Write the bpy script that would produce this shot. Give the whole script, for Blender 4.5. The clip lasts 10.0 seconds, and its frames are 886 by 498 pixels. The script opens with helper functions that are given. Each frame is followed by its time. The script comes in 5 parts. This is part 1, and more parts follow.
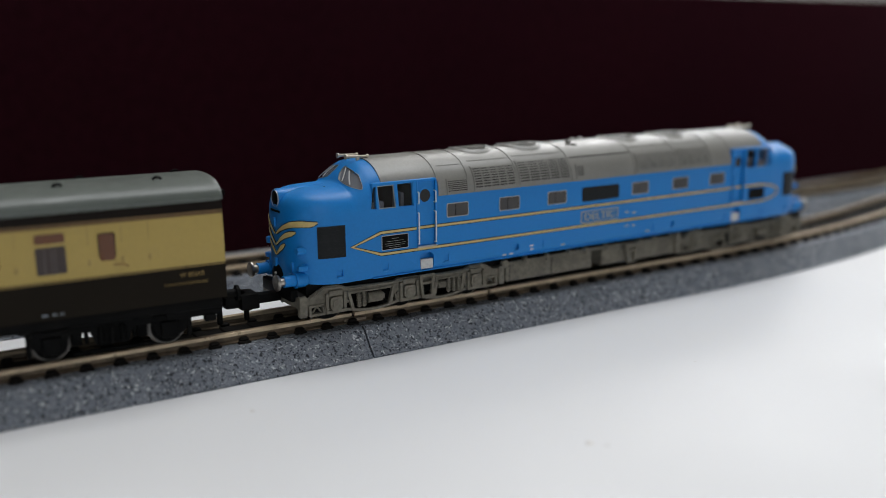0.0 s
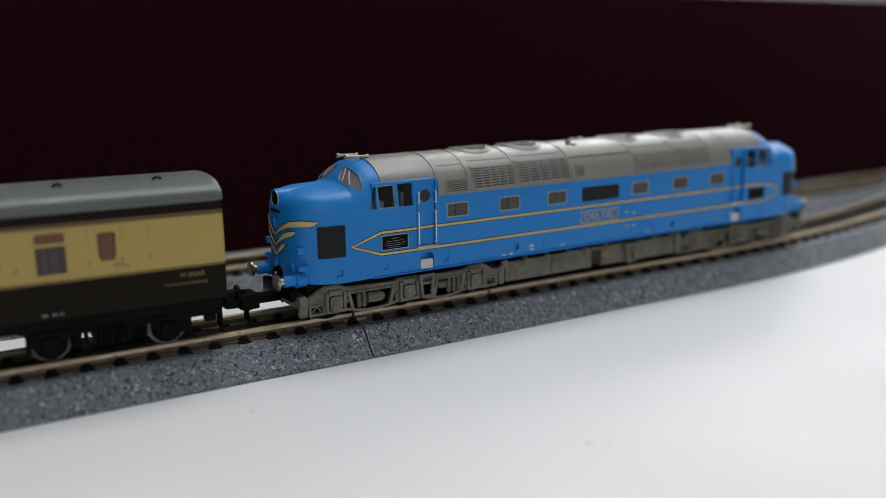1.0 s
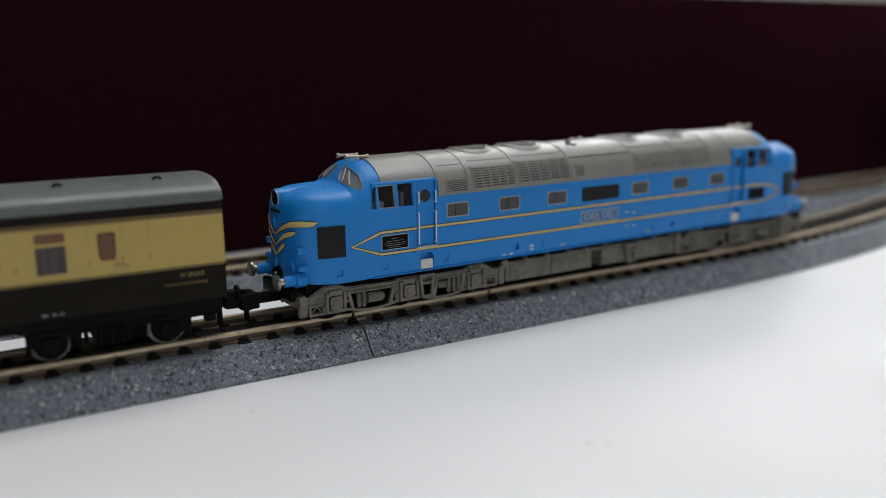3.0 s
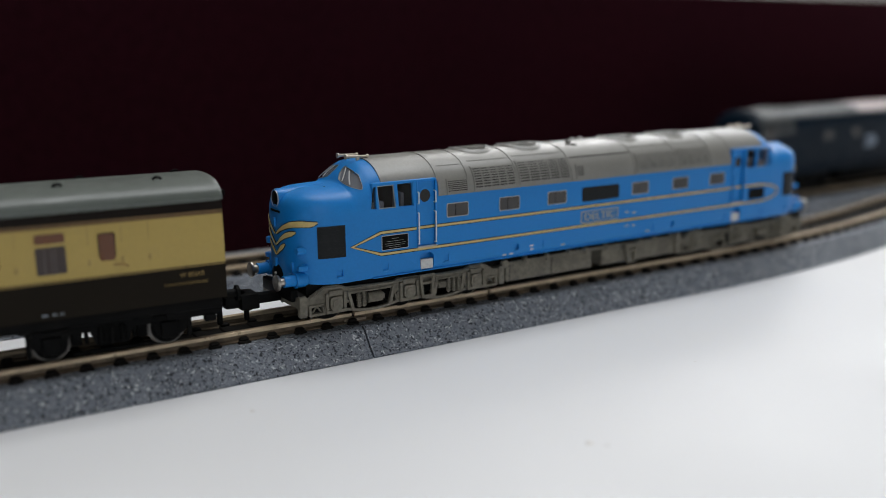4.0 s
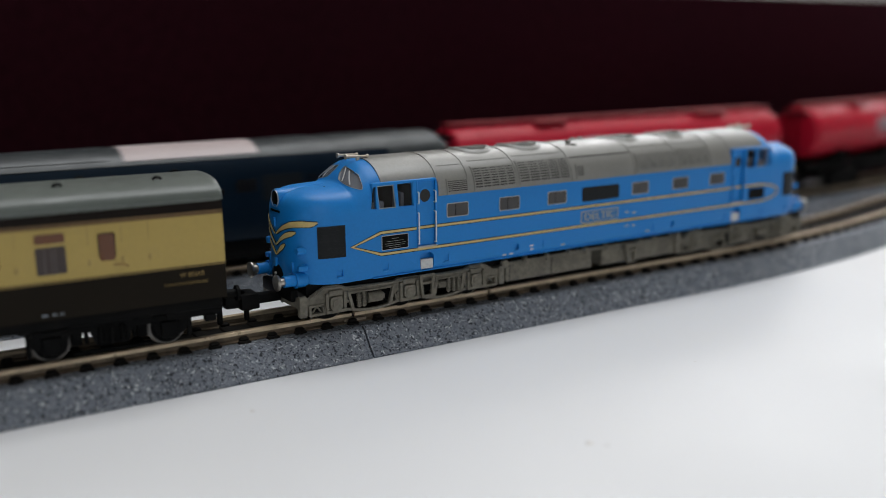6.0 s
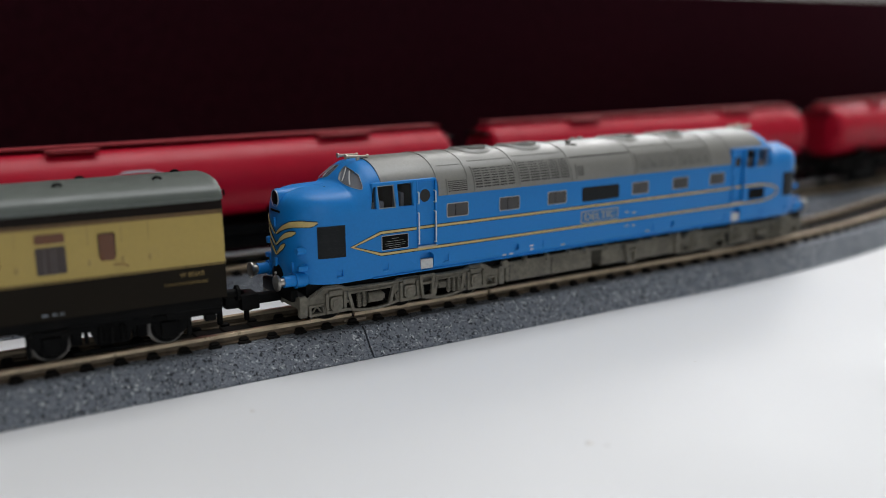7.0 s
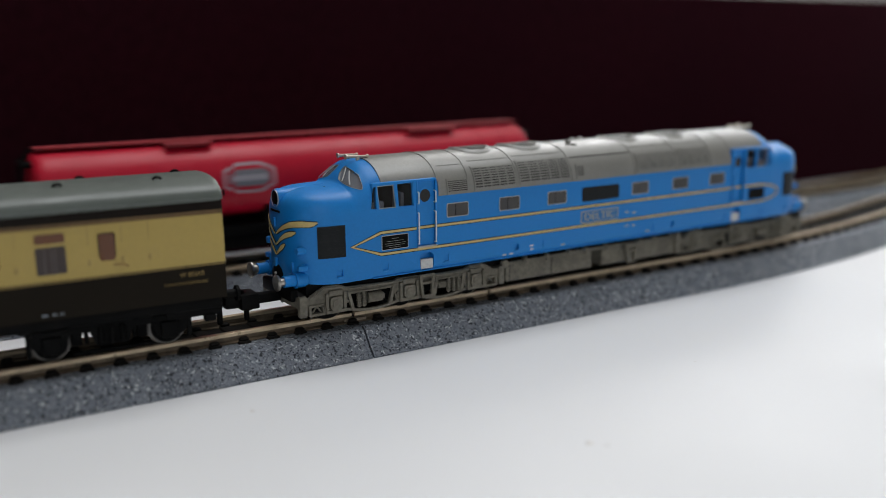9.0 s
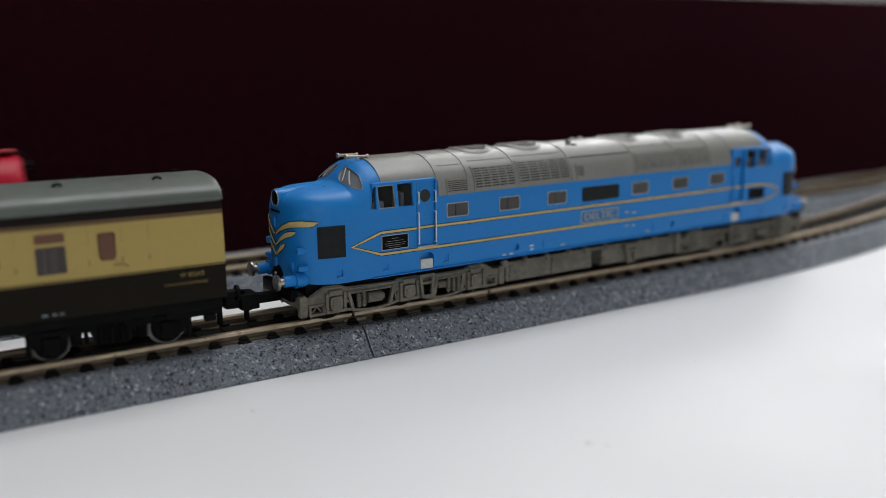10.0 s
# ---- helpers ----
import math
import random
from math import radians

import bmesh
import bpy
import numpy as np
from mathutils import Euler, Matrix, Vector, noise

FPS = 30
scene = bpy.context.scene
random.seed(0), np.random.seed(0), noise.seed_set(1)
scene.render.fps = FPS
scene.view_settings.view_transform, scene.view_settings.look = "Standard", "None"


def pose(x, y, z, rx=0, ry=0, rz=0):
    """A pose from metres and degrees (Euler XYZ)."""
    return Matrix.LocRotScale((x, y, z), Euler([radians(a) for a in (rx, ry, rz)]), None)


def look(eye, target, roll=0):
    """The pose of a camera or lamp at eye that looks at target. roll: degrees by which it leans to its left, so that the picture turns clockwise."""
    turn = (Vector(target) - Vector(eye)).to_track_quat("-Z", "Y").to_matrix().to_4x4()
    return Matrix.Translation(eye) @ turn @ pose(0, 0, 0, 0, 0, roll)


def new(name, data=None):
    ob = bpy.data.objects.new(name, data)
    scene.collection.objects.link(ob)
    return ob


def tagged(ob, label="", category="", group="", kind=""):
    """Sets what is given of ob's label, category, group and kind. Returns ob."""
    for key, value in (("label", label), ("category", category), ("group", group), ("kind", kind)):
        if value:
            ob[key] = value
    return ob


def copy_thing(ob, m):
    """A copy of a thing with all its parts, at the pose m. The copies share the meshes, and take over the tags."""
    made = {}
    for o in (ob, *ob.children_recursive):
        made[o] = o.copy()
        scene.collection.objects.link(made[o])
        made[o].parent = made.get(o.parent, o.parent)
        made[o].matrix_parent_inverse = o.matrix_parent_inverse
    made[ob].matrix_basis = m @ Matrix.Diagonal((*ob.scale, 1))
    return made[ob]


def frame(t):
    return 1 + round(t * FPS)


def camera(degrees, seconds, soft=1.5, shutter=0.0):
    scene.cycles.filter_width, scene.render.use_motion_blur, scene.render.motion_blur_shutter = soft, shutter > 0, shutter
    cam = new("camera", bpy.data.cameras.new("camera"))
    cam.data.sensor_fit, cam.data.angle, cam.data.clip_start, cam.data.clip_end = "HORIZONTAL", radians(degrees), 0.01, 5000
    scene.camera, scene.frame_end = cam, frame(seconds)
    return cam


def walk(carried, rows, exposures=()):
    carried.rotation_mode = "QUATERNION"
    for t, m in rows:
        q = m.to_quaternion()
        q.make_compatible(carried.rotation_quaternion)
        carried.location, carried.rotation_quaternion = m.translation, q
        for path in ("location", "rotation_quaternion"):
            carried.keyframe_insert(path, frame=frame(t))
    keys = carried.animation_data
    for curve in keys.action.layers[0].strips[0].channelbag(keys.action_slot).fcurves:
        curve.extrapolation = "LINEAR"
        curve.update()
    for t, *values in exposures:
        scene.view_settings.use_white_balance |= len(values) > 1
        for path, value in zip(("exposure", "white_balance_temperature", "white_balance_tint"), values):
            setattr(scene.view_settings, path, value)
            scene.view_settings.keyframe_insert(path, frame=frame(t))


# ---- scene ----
# One still camera close to a model railway on a white table. Lengths below are in millimetres, turned to metres by MM.
MM = 0.001
ZR = 6.73                                   # rail top over the table

# ---- camera ----
EYE = Vector((-123.729, -151.600, 52.930)) * MM
YAW, TILT, ROLL = radians(31.3104), radians(12.1533), -0.5546
AIM = EYE + Vector((math.sin(YAW) * math.cos(TILT), math.cos(YAW) * math.cos(TILT), -math.sin(TILT)))
cam = camera(50.8155, 10.0, soft=0.45, shutter=0.4)
cam.data.dof.use_dof = True
cam.data.dof.focus_distance = 0.163
cam.data.dof.aperture_fstop = 9.2
cam.data.dof.aperture_blades = 0
walk(cam, [(0.0, look(EYE, AIM, ROLL)), (10.0, look(EYE, AIM, ROLL))], exposures=[(0.0, 0.0), (10.0, 0.0)])

# ---- world and light ----
world = bpy.data.worlds.new("overcast_sky")
world.use_nodes = True
scene.world = world
sky = world.node_tree.nodes.new("ShaderNodeTexSky")
sky.sky_type, sky.sun_disc = "NISHITA", False
sky.sun_elevation, sky.sun_rotation = radians(35), radians(40)
world.node_tree.links.new(sky.outputs[0], world.node_tree.nodes["Background"].inputs[0])
world.node_tree.nodes["Background"].inputs[1].default_value = 0.1


def area_light(name, eye, target, sx, sy, watts, colour=(0.97, 0.985, 0.99)):
    lamp = bpy.data.lights.new(name, "AREA")
    lamp.shape, lamp.size, lamp.size_y, lamp.energy, lamp.color = "RECTANGLE", sx, sy, watts, colour
    ob = new(name, lamp)
    ob.matrix_world = look(eye, target)
    return ob


# daylight in the north window; rooflight over the table, east and south lamps added
# The added ones are unseen: top light, far-end highlight and side fill.
area_light("added_light_roof", (0.45, 0.10, 1.74), (0.45, 0.10, 0), 1.3, 1.0, 20.5)
area_light("window_light_north", (1.85, 1.56, 1.05), (1.85, 0, 1.05), 1.4, 1.3, 26)
area_light("added_light_east", (2.56, 0.95, 0.95), (0, 0.95, 0.95), 1.1, 1.3, 13)
area_light("added_light_south", (-0.7, -1.96, 0.85), (-0.7, 0, 0.85), 1.7, 1.2, 5.5)


# ---- materials ----
def material(name, colour, rough=0.5, metal=0.0, grain=0.0, grain_mm=0.6, stain=0.0, stain_mm=9.0, bump=0.0, bump_mm=0.5, coat=0.0,
             stain_colour=None, spec=0.5):
    """A procedural surface with variation at two scales."""
    m = bpy.data.materials.new(name)
    m.use_nodes = True
    nt = m.node_tree
    b = nt.nodes["Principled BSDF"]
    b.inputs["Roughness"].default_value, b.inputs["Metallic"].default_value = rough, metal
    b.inputs["Coat Weight"].default_value = coat
    b.inputs["Specular IOR Level"].default_value = spec
    b.inputs["Coat Roughness"].default_value = 0.25
    co = nt.nodes.new("ShaderNodeTexCoord")

    def noise_node(mm, detail):
        n = nt.nodes.new("ShaderNodeTexNoise")
        n.inputs["Scale"].default_value, n.inputs["Detail"].default_value = 1000.0 / mm, detail
        nt.links.new(co.outputs["Object"], n.inputs["Vector"])
        return n

    def blend(a, fac, c2):
        mix = nt.nodes.new("ShaderNodeMix")
        mix.data_type = "RGBA"
        nt.links.new(fac, mix.inputs["Factor"])
        if isinstance(a, tuple):
            mix.inputs["A"].default_value = (*a, 1)
        else:
            nt.links.new(a, mix.inputs["A"])
        mix.inputs["B"].default_value = (*c2, 1)
        return mix.outputs["Result"]

    def ranged(sock, lo, hi, top):
        r = nt.nodes.new("ShaderNodeMapRange")
        r.inputs["From Min"].default_value, r.inputs["From Max"].default_value, r.inputs["To Max"].default_value = lo, hi, top
        nt.links.new(sock, r.inputs["Value"])
        return r.outputs["Result"]
    out = colour
    if grain:
        out = blend(out, ranged(noise_node(grain_mm, 3).outputs["Fac"], 0.35, 0.7, 1.0), tuple(c * (1 - grain) for c in colour))
    if stain:
        sc = stain_colour or tuple(c * 0.45 for c in colour)
        out = blend(out, ranged(noise_node(stain_mm, 5).outputs["Fac"], 0.45, 0.75, stain), sc)
        r2 = ranged(noise_node(stain_mm * 0.6, 4).outputs["Fac"], 0.3, 0.75, 1.0)
        mr = nt.nodes.new("ShaderNodeMapRange")
        mr.inputs["To Min"].default_value, mr.inputs["To Max"].default_value = max(rough - 0.07, 0.03), min(rough + 0.12, 1)
        nt.links.new(r2, mr.inputs["Value"])
        nt.links.new(mr.outputs["Result"], b.inputs["Roughness"])
    if isinstance(out, tuple):
        b.inputs["Base Color"].default_value = (*out, 1)
    else:
        nt.links.new(out, b.inputs["Base Color"])
    if bump:
        bn = nt.nodes.new("ShaderNodeBump")
        bn.inputs["Strength"].default_value, bn.inputs["Distance"].default_value = bump, bump_mm * MM * 0.4
        nt.links.new(noise_node(bump_mm, 4).outputs["Fac"], bn.inputs["Height"])
        nt.links.new(bn.outputs["Normal"], b.inputs["Normal"])
    return m


def ballast_material(name):
    """Moulded ballast: grey plastic granite with pale and black chips."""
    m = bpy.data.materials.new(name)
    m.use_nodes = True
    nt = m.node_tree
    b = nt.nodes["Principled BSDF"]
    b.inputs["Roughness"].default_value = 0.62
    co = nt.nodes.new("ShaderNodeTexCoord")
    vo = nt.nodes.new("ShaderNodeTexVoronoi")
    vo.inputs["Scale"].default_value = 3350
    warp = nt.nodes.new("ShaderNodeTexNoise")
    warp.inputs["Scale"].default_value = 1500
    add = nt.nodes.new("ShaderNodeMix")
    add.data_type, add.blend_type = "RGBA", "LINEAR_LIGHT"
    add.inputs["Factor"].default_value = 0.0007
    nt.links.new(co.outputs["Object"], warp.inputs["Vector"])
    nt.links.new(co.outputs["Object"], add.inputs["A"])
    nt.links.new(warp.outputs["Color"], add.inputs["B"])
    nt.links.new(add.outputs["Result"], vo.inputs["Vector"])
    sep = nt.nodes.new("ShaderNodeSeparateColor")
    nt.links.new(vo.outputs["Color"], sep.inputs["Color"])
    ramp = nt.nodes.new("ShaderNodeValToRGB")
    ramp.color_ramp.interpolation = "CONSTANT"
    e = ramp.color_ramp.elements
    e[0].position, e[0].color = 0.0, (0.020, 0.024, 0.036, 1)
    e[1].position, e[1].color = 0.15, (0.180, 0.203, 0.242, 1)
    for pos, c in ((0.34, (0.23, 0.255, 0.295)), (0.62, (0.265, 0.29, 0.33)), (0.86, (0.335, 0.355, 0.39)), (0.95, (0.72, 0.74, 0.77))):
        k = e.new(pos)
        k.color = (*c, 1)
    nt.links.new(sep.outputs[0], ramp.inputs["Fac"])
    big = nt.nodes.new("ShaderNodeTexNoise")
    big.inputs["Scale"].default_value = 90
    nt.links.new(co.outputs["Object"], big.inputs["Vector"])
    mul = nt.nodes.new("ShaderNodeMix")
    mul.data_type, mul.blend_type = "RGBA", "MULTIPLY"
    mul.inputs["Factor"].default_value = 0.35
    nt.links.new(ramp.outputs["Color"], mul.inputs["A"])
    nt.links.new(big.outputs["Fac"], mul.inputs["B"])
    nt.links.new(mul.outputs["Result"], b.inputs["Base Color"])
    bn = nt.nodes.new("ShaderNodeBump")
    bn.inputs["Strength"].default_value, bn.inputs["Distance"].default_value = 0.9, 0.0003
    nt.links.new(vo.outputs["Distance"], bn.inputs["Height"])
    nt.links.new(bn.outputs["Normal"], b.inputs["Normal"])
    return m


def glass_material(name, colour, rough=0.08, through_it=0.25, ior=1.5):
    m = bpy.data.materials.new(name)
    m.use_nodes = True
    b = m.node_tree.nodes["Principled BSDF"]
    b.inputs["Base Color"].default_value = (*colour, 1)
    b.inputs["Roughness"].default_value = rough
    b.inputs["IOR"].default_value = ior
    b.inputs["Specular IOR Level"].default_value = 0.35
    b.inputs["Transmission Weight"].default_value = through_it
    return m


TABLE_WHITE = material("white_laminate", (0.765, 0.765, 0.775), 0.5, stain=0.10, stain_mm=60, stain_colour=(0.7, 0.68, 0.66), bump=0.03, bump_mm=1.5)
STAIN = material("tea_stain", (0.745, 0.72, 0.70), 0.5, grain=0.3, grain_mm=1.0)
MAROON = material("maroon_velvet_cloth", (0.024, 0.0046, 0.0080), 0.9, stain=0.5, stain_mm=70, stain_colour=(0.013, 0.0030, 0.0058), grain=0.3, grain_mm=3, bump=0.05, bump_mm=2.0, spec=0.02)
# Sheen brightens the cloth to the right, standing in for light there.
CLOTH_SHEEN = MAROON.node_tree.nodes["Principled BSDF"].inputs
CLOTH_SHEEN["Sheen Weight"].default_value, CLOTH_SHEEN["Sheen Roughness"].default_value, CLOTH_SHEEN["Sheen Tint"].default_value = 0.12, 0.35, (0.55, 0.16, 0.22, 1)
WALL = material("pale_wall_paint", (0.40, 0.385, 0.365), 0.8, stain=0.12, stain_mm=300)
CEILING = material("white_ceiling_paint", (0.78, 0.77, 0.75), 0.85, stain=0.08, stain_mm=300)
FLOOR = material("grey_carpet", (0.17, 0.15, 0.13), 0.95, grain=0.4, grain_mm=6)
FRAME = material("white_window_paint", (0.75, 0.75, 0.74), 0.4, stain=0.1, stain_mm=80)
BALLAST = ballast_material("moulded_grey_ballast")
SLEEPER = material("dark_brown_sleeper_plastic", (0.009, 0.0075, 0.0065), 0.6, grain=0.35, grain_mm=0.8, bump=0.2, bump_mm=0.4, spec=0.1)
RAIL = material("nickel_silver_rail", (0.62, 0.49, 0.335), 0.34, 0.35, grain=0.25, grain_mm=2.0, stain=0.5, stain_mm=7, stain_colour=(0.36, 0.26, 0.17))
# Darker copy of the rail: shade under the head put into the colour.
RAIL_WEB = material("shaded_rail_web", (0.20, 0.15, 0.10), 0.45, 0.4, grain=0.4, grain_mm=1.5, stain=0.7, stain_mm=5, stain_colour=(0.06, 0.045, 0.032))
RAIL_JOINER = material("dull_rail_joiner", (0.34, 0.28, 0.22), 0.45, 0.8, grain=0.3)
BLUE = material("sky_blue_enamel", (0.005, 0.205, 0.590), 0.40, grain=0.06, grain_mm=0.5, stain=0.10, stain_mm=6, bump=0.02, bump_mm=0.3, stain_colour=(0.005, 0.165, 0.50), spec=0.38)
ROOF_GREY = material("warm_grey_roof_enamel", (0.228, 0.222, 0.202), 0.35, grain=0.10, grain_mm=0.5, stain=0.22, stain_mm=7, bump=0.03, bump_mm=0.3, spec=0.75)
BOGIE_GREY = material("weathered_grey_plastic", (0.190, 0.174, 0.136), 0.55, grain=0.35, grain_mm=0.6, stain=0.55, stain_mm=3.2, stain_colour=(0.060, 0.052, 0.042), bump=0.08, bump_mm=0.4, spec=0.3)
DARK_SLOT = material("dark_louvre_gap", (0.045, 0.043, 0.040), 0.6, grain=0.2, spec=0.2)
YELLOW_LINE = material("pale_yellow_lining", (0.64, 0.49, 0.19), 0.45, grain=0.15, grain_mm=0.4)
NAME_BLUE = material("dull_blue_grey_panel", (0.020, 0.165, 0.42), 0.5, grain=0.2, grain_mm=0.5)
NAME_GOLD = material("dull_gold_name_paint", (0.47, 0.41, 0.24), 0.5, grain=0.15, grain_mm=0.4)
LINE_EDGE = material("dark_lining_edge", (0.020, 0.022, 0.022), 0.5, spec=0.2)
BLACK_MESH = material("black_grille_mesh", (0.012, 0.014, 0.015), 0.5, grain=0.4, grain_mm=0.3, bump=0.3, bump_mm=0.25, spec=0.2)
BLACK = material("black_plastic", (0.005, 0.005, 0.005), 0.45, grain=0.3, grain_mm=0.8, stain=0.3, stain_mm=4, stain_colour=(0.012, 0.011, 0.010), spec=0.05)
SILVER = material("bare_metal", (0.50, 0.47, 0.43), 0.28, 0.9, grain=0.15, grain_mm=0.5)
CHROME_PAINT = material("silver_window_paint", (0.44, 0.44, 0.43), 0.4, 0.5, grain=0.2, grain_mm=0.4)
DARK_GLASS = glass_material("smoked_glazing", (0.010, 0.009, 0.009), 0.12, 0.0)
# Grey base colour paints in the sky that the windscreen reflects.
SCREEN_GLASS = glass_material("sky_grey_windscreen", (0.24, 0.25, 0.27), 0.06, 0.4)
CAB_GLASS = glass_material("clear_cab_glazing", (0.62, 0.63, 0.66), 0.04, 1.0, 1.2)
CAB_DARK = material("dark_cab_lining", (0.010, 0.010, 0.011), 0.7, grain=0.2, spec=0.1)
DESK_GREY = material("grey_cab_fittings", (0.26, 0.26, 0.27), 0.6, grain=0.2, spec=0.2)
GREY_GLASS = glass_material("grey_glazing", (0.070, 0.066, 0.064))
HANDRAIL = material("bright_handrail_wire", (0.78, 0.78, 0.76), 0.35, 0.2, grain=0.1)
STENCIL = material("pale_blue_grey_stencil", (0.26, 0.29, 0.32), 0.5)
PLATE_GREY = material("worn_plate_lettering", (0.20, 0.20, 0.19), 0.5)
WHITE_PLATE = material("white_plate_paint", (0.62, 0.62, 0.60), 0.5, grain=0.2, grain_mm=0.5)
HORN = material("pale_brass_horn", (0.52, 0.45, 0.36), 0.35, 0.3, grain=0.15)
CREAM = material("cream_enamel", (0.44, 0.318, 0.082), 0.36, grain=0.05, stain=0.14, stain_mm=5, bump=0.02, bump_mm=0.3, stain_colour=(0.42, 0.29, 0.08))
CHOCOLATE = material("chocolate_enamel", (0.0125, 0.0092, 0.0055), 0.42, grain=0.1, stain=0.2, stain_mm=6, spec=0.08)
BLACK_BAND = material("black_cornice_paint", (0.010, 0.0060, 0.0040), 0.4, grain=0.2, spec=0.12)
BROWN_LINE = material("brown_gold_lining", (0.13, 0.070, 0.018), 0.45, grain=0.2)
GOLD = material("gold_lettering", (0.22, 0.145, 0.035), 0.45)
BROWN_GLASS = glass_material("brown_glazing", (0.17, 0.065, 0.030), 0.12)
CURTAIN_GREY = glass_material("curtained_glazing", (0.060, 0.042, 0.038), 0.2)
COACH_ROOF = material("grey_green_roof_enamel", (0.100, 0.114, 0.100), 0.38, grain=0.08, stain=0.2, stain_mm=8, bump=0.02, bump_mm=0.3)
SEAM = material("shaded_cream_groove", (0.36, 0.25, 0.075), 0.5, grain=0.2)
WHEEL_RIM = material("dull_wheel_steel", (0.17, 0.16, 0.15), 0.35, 1.0, grain=0.2)
# Pale colour of the vent cowls stands in for the sky they reflect.
VENT_SKY = material("sky_lit_vent_cowl", (0.30, 0.31, 0.29), 0.4, grain=0.1)
VENT = material("dark_vent_enamel", (0.045, 0.055, 0.050), 0.4, grain=0.2)
CURTAIN = material("pale_curtain", (0.13, 0.105, 0.095), 0.8, grain=0.2)
SCUFF = material("brown_scuff", (0.34, 0.20, 0.065), 0.6, grain=0.3, grain_mm=0.5)
RED = material("red_tank_enamel", (0.50, 0.008, 0.030), 0.36, grain=0.06, stain=0.15, stain_mm=12, coat=0.05, spec=0.22)
DARK_RED = material("dark_red_walkway", (0.27, 0.007, 0.014), 0.6, grain=0.2)
RUST_BLACK = material("black_plastic", (0.005, 0.005, 0.005), 0.45, grain=0.3, grain_mm=0.8, stain=0.3, stain_mm=4, stain_colour=(0.012, 0.011, 0.010), spec=0.05)
RAIL_BLUE = material("deep_rail_blue", (0.003, 0.011, 0.022), 0.42, grain=0.06, stain=0.15, stain_mm=8, spec=0.12)
ENGINE_ROOF = material("mid_grey_roof", (0.036, 0.042, 0.044), 0.38, grain=0.08, stain=0.2, stain_mm=10)
PALE_PANEL = material("pale_pink_roof_panel", (0.52, 0.43, 0.42), 0.45, grain=0.06)
WARN_YELLOW = material("warning_yellow", (0.78, 0.27, 0.016), 0.42, grain=0.05)
LOGO_WHITE = material("white_emblem_paint", (0.62, 0.60, 0.60), 0.45, grain=0.05)
LOGO_DULL = material("dull_white_emblem_paint", (0.40, 0.37, 0.40), 0.45, grain=0.05)
LOGO_BLUE = material("pale_blue_emblem_paint", (0.20, 0.25, 0.32), 0.45)
LOGO_GREY = material("grey_emblem_paint", (0.18, 0.18, 0.20), 0.45)


# ---- mesh helpers ----
def part(name, bm, mat, parent=None, label="", smooth=38):
    """Links a bmesh, in millimetres, as one mesh object under a thing or a part."""
    bmesh.ops.scale(bm, vec=(MM, MM, MM), verts=bm.verts)
    bmesh.ops.recalc_face_normals(bm, faces=bm.faces)
    me = bpy.data.meshes.new(name)
    bm.to_mesh(me)
    bm.free()
    me.materials.append(mat)
    me.shade_smooth()
    me.set_sharp_from_angle(angle=radians(smooth))
    ob = new(name, me)
    ob.parent = parent
    if label:
        tagged(ob, label)
    return ob


def again(ob, name, parent, m):
    """Another object on the same mesh, at the pose m."""
    o = new(name, ob.data)
    o.parent = parent
    o.matrix_basis = m
    return o


def spot(x, y, z, rx=0, ry=0, rz=0):
    return pose(x * MM, y * MM, z * MM, rx, ry, rz)


def thing(name, m, label, category, group="", kind=""):
    ob = new(name)
    ob.empty_display_size = 0.005
    ob.matrix_basis = m
    return tagged(ob, label, category, group, kind)


def box(bm, x0, x1, y0, y1, z0, z1, bev=0.0, seg=2):
    g = bmesh.ops.create_cube(bm, size=1.0)["verts"]
    for v in g:
        v.co = Vector((x0 + (v.co.x + 0.5) * (x1 - x0), y0 + (v.co.y + 0.5) * (y1 - y0), z0 + (v.co.z + 0.5) * (z1 - z0)))
    if bev:
        es = list({e for v in g for e in v.link_edges})
        bmesh.ops.bevel(bm, geom=es, offset=bev, segments=seg, affect="EDGES", profile=0.5)
    return bm


def cyl(bm, a, b, r, n=14, r2=None, caps=True):
    a, b = Vector(a), Vector(b)
    d = b - a
    q = d.to_track_quat("Z", "Y").to_matrix().to_4x4()
    bmesh.ops.create_cone(bm, cap_ends=caps, segments=n, radius1=r, radius2=r if r2 is None else r2, depth=d.length,
                          matrix=Matrix.Translation((a + b) / 2) @ q)
    return bm


def ball(bm, c, r, sx=1, sy=1, sz=1, n=14):
    bmesh.ops.create_uvsphere(bm, u_segments=n, v_segments=n // 2 + 2, radius=r, matrix=Matrix.Translation(c) @ Matrix.Diagonal((sx, sy, sz, 1)))
    return bm


def loft(bm, rings, closed=True, caps=True):
    rows = [[bm.verts.new(p) for p in ring] for ring in rings]
    n = len(rows[0])
    for a, b in zip(rows, rows[1:]):
        for i in range(n if closed else n - 1):
            j = (i + 1) % n
            bm.faces.new((a[i], a[j], b[j], b[i]))
    if caps:
        bm.faces.new(rows[0])
        bm.faces.new(rows[-1])
    return bm


def slab(bm, outline, y0, y1):
    """A plate of an outline in x and z, from y0 to y1."""
    return loft(bm, [[(x, y0, z) for x, z in outline], [(x, y1, z) for x, z in outline]])


def rounded(x0, x1, z0, z1, r, n=4):
    out = []
    for cx, cz, a0 in ((x1 - r, z1 - r, 0), (x0 + r, z1 - r, 90), (x0 + r, z0 + r, 180), (x1 - r, z0 + r, 270)):
        for i in range(n + 1):
            a = radians(a0 + 90 * i / n)
            out.append((cx + r * math.cos(a), cz + r * math.sin(a)))
    return out


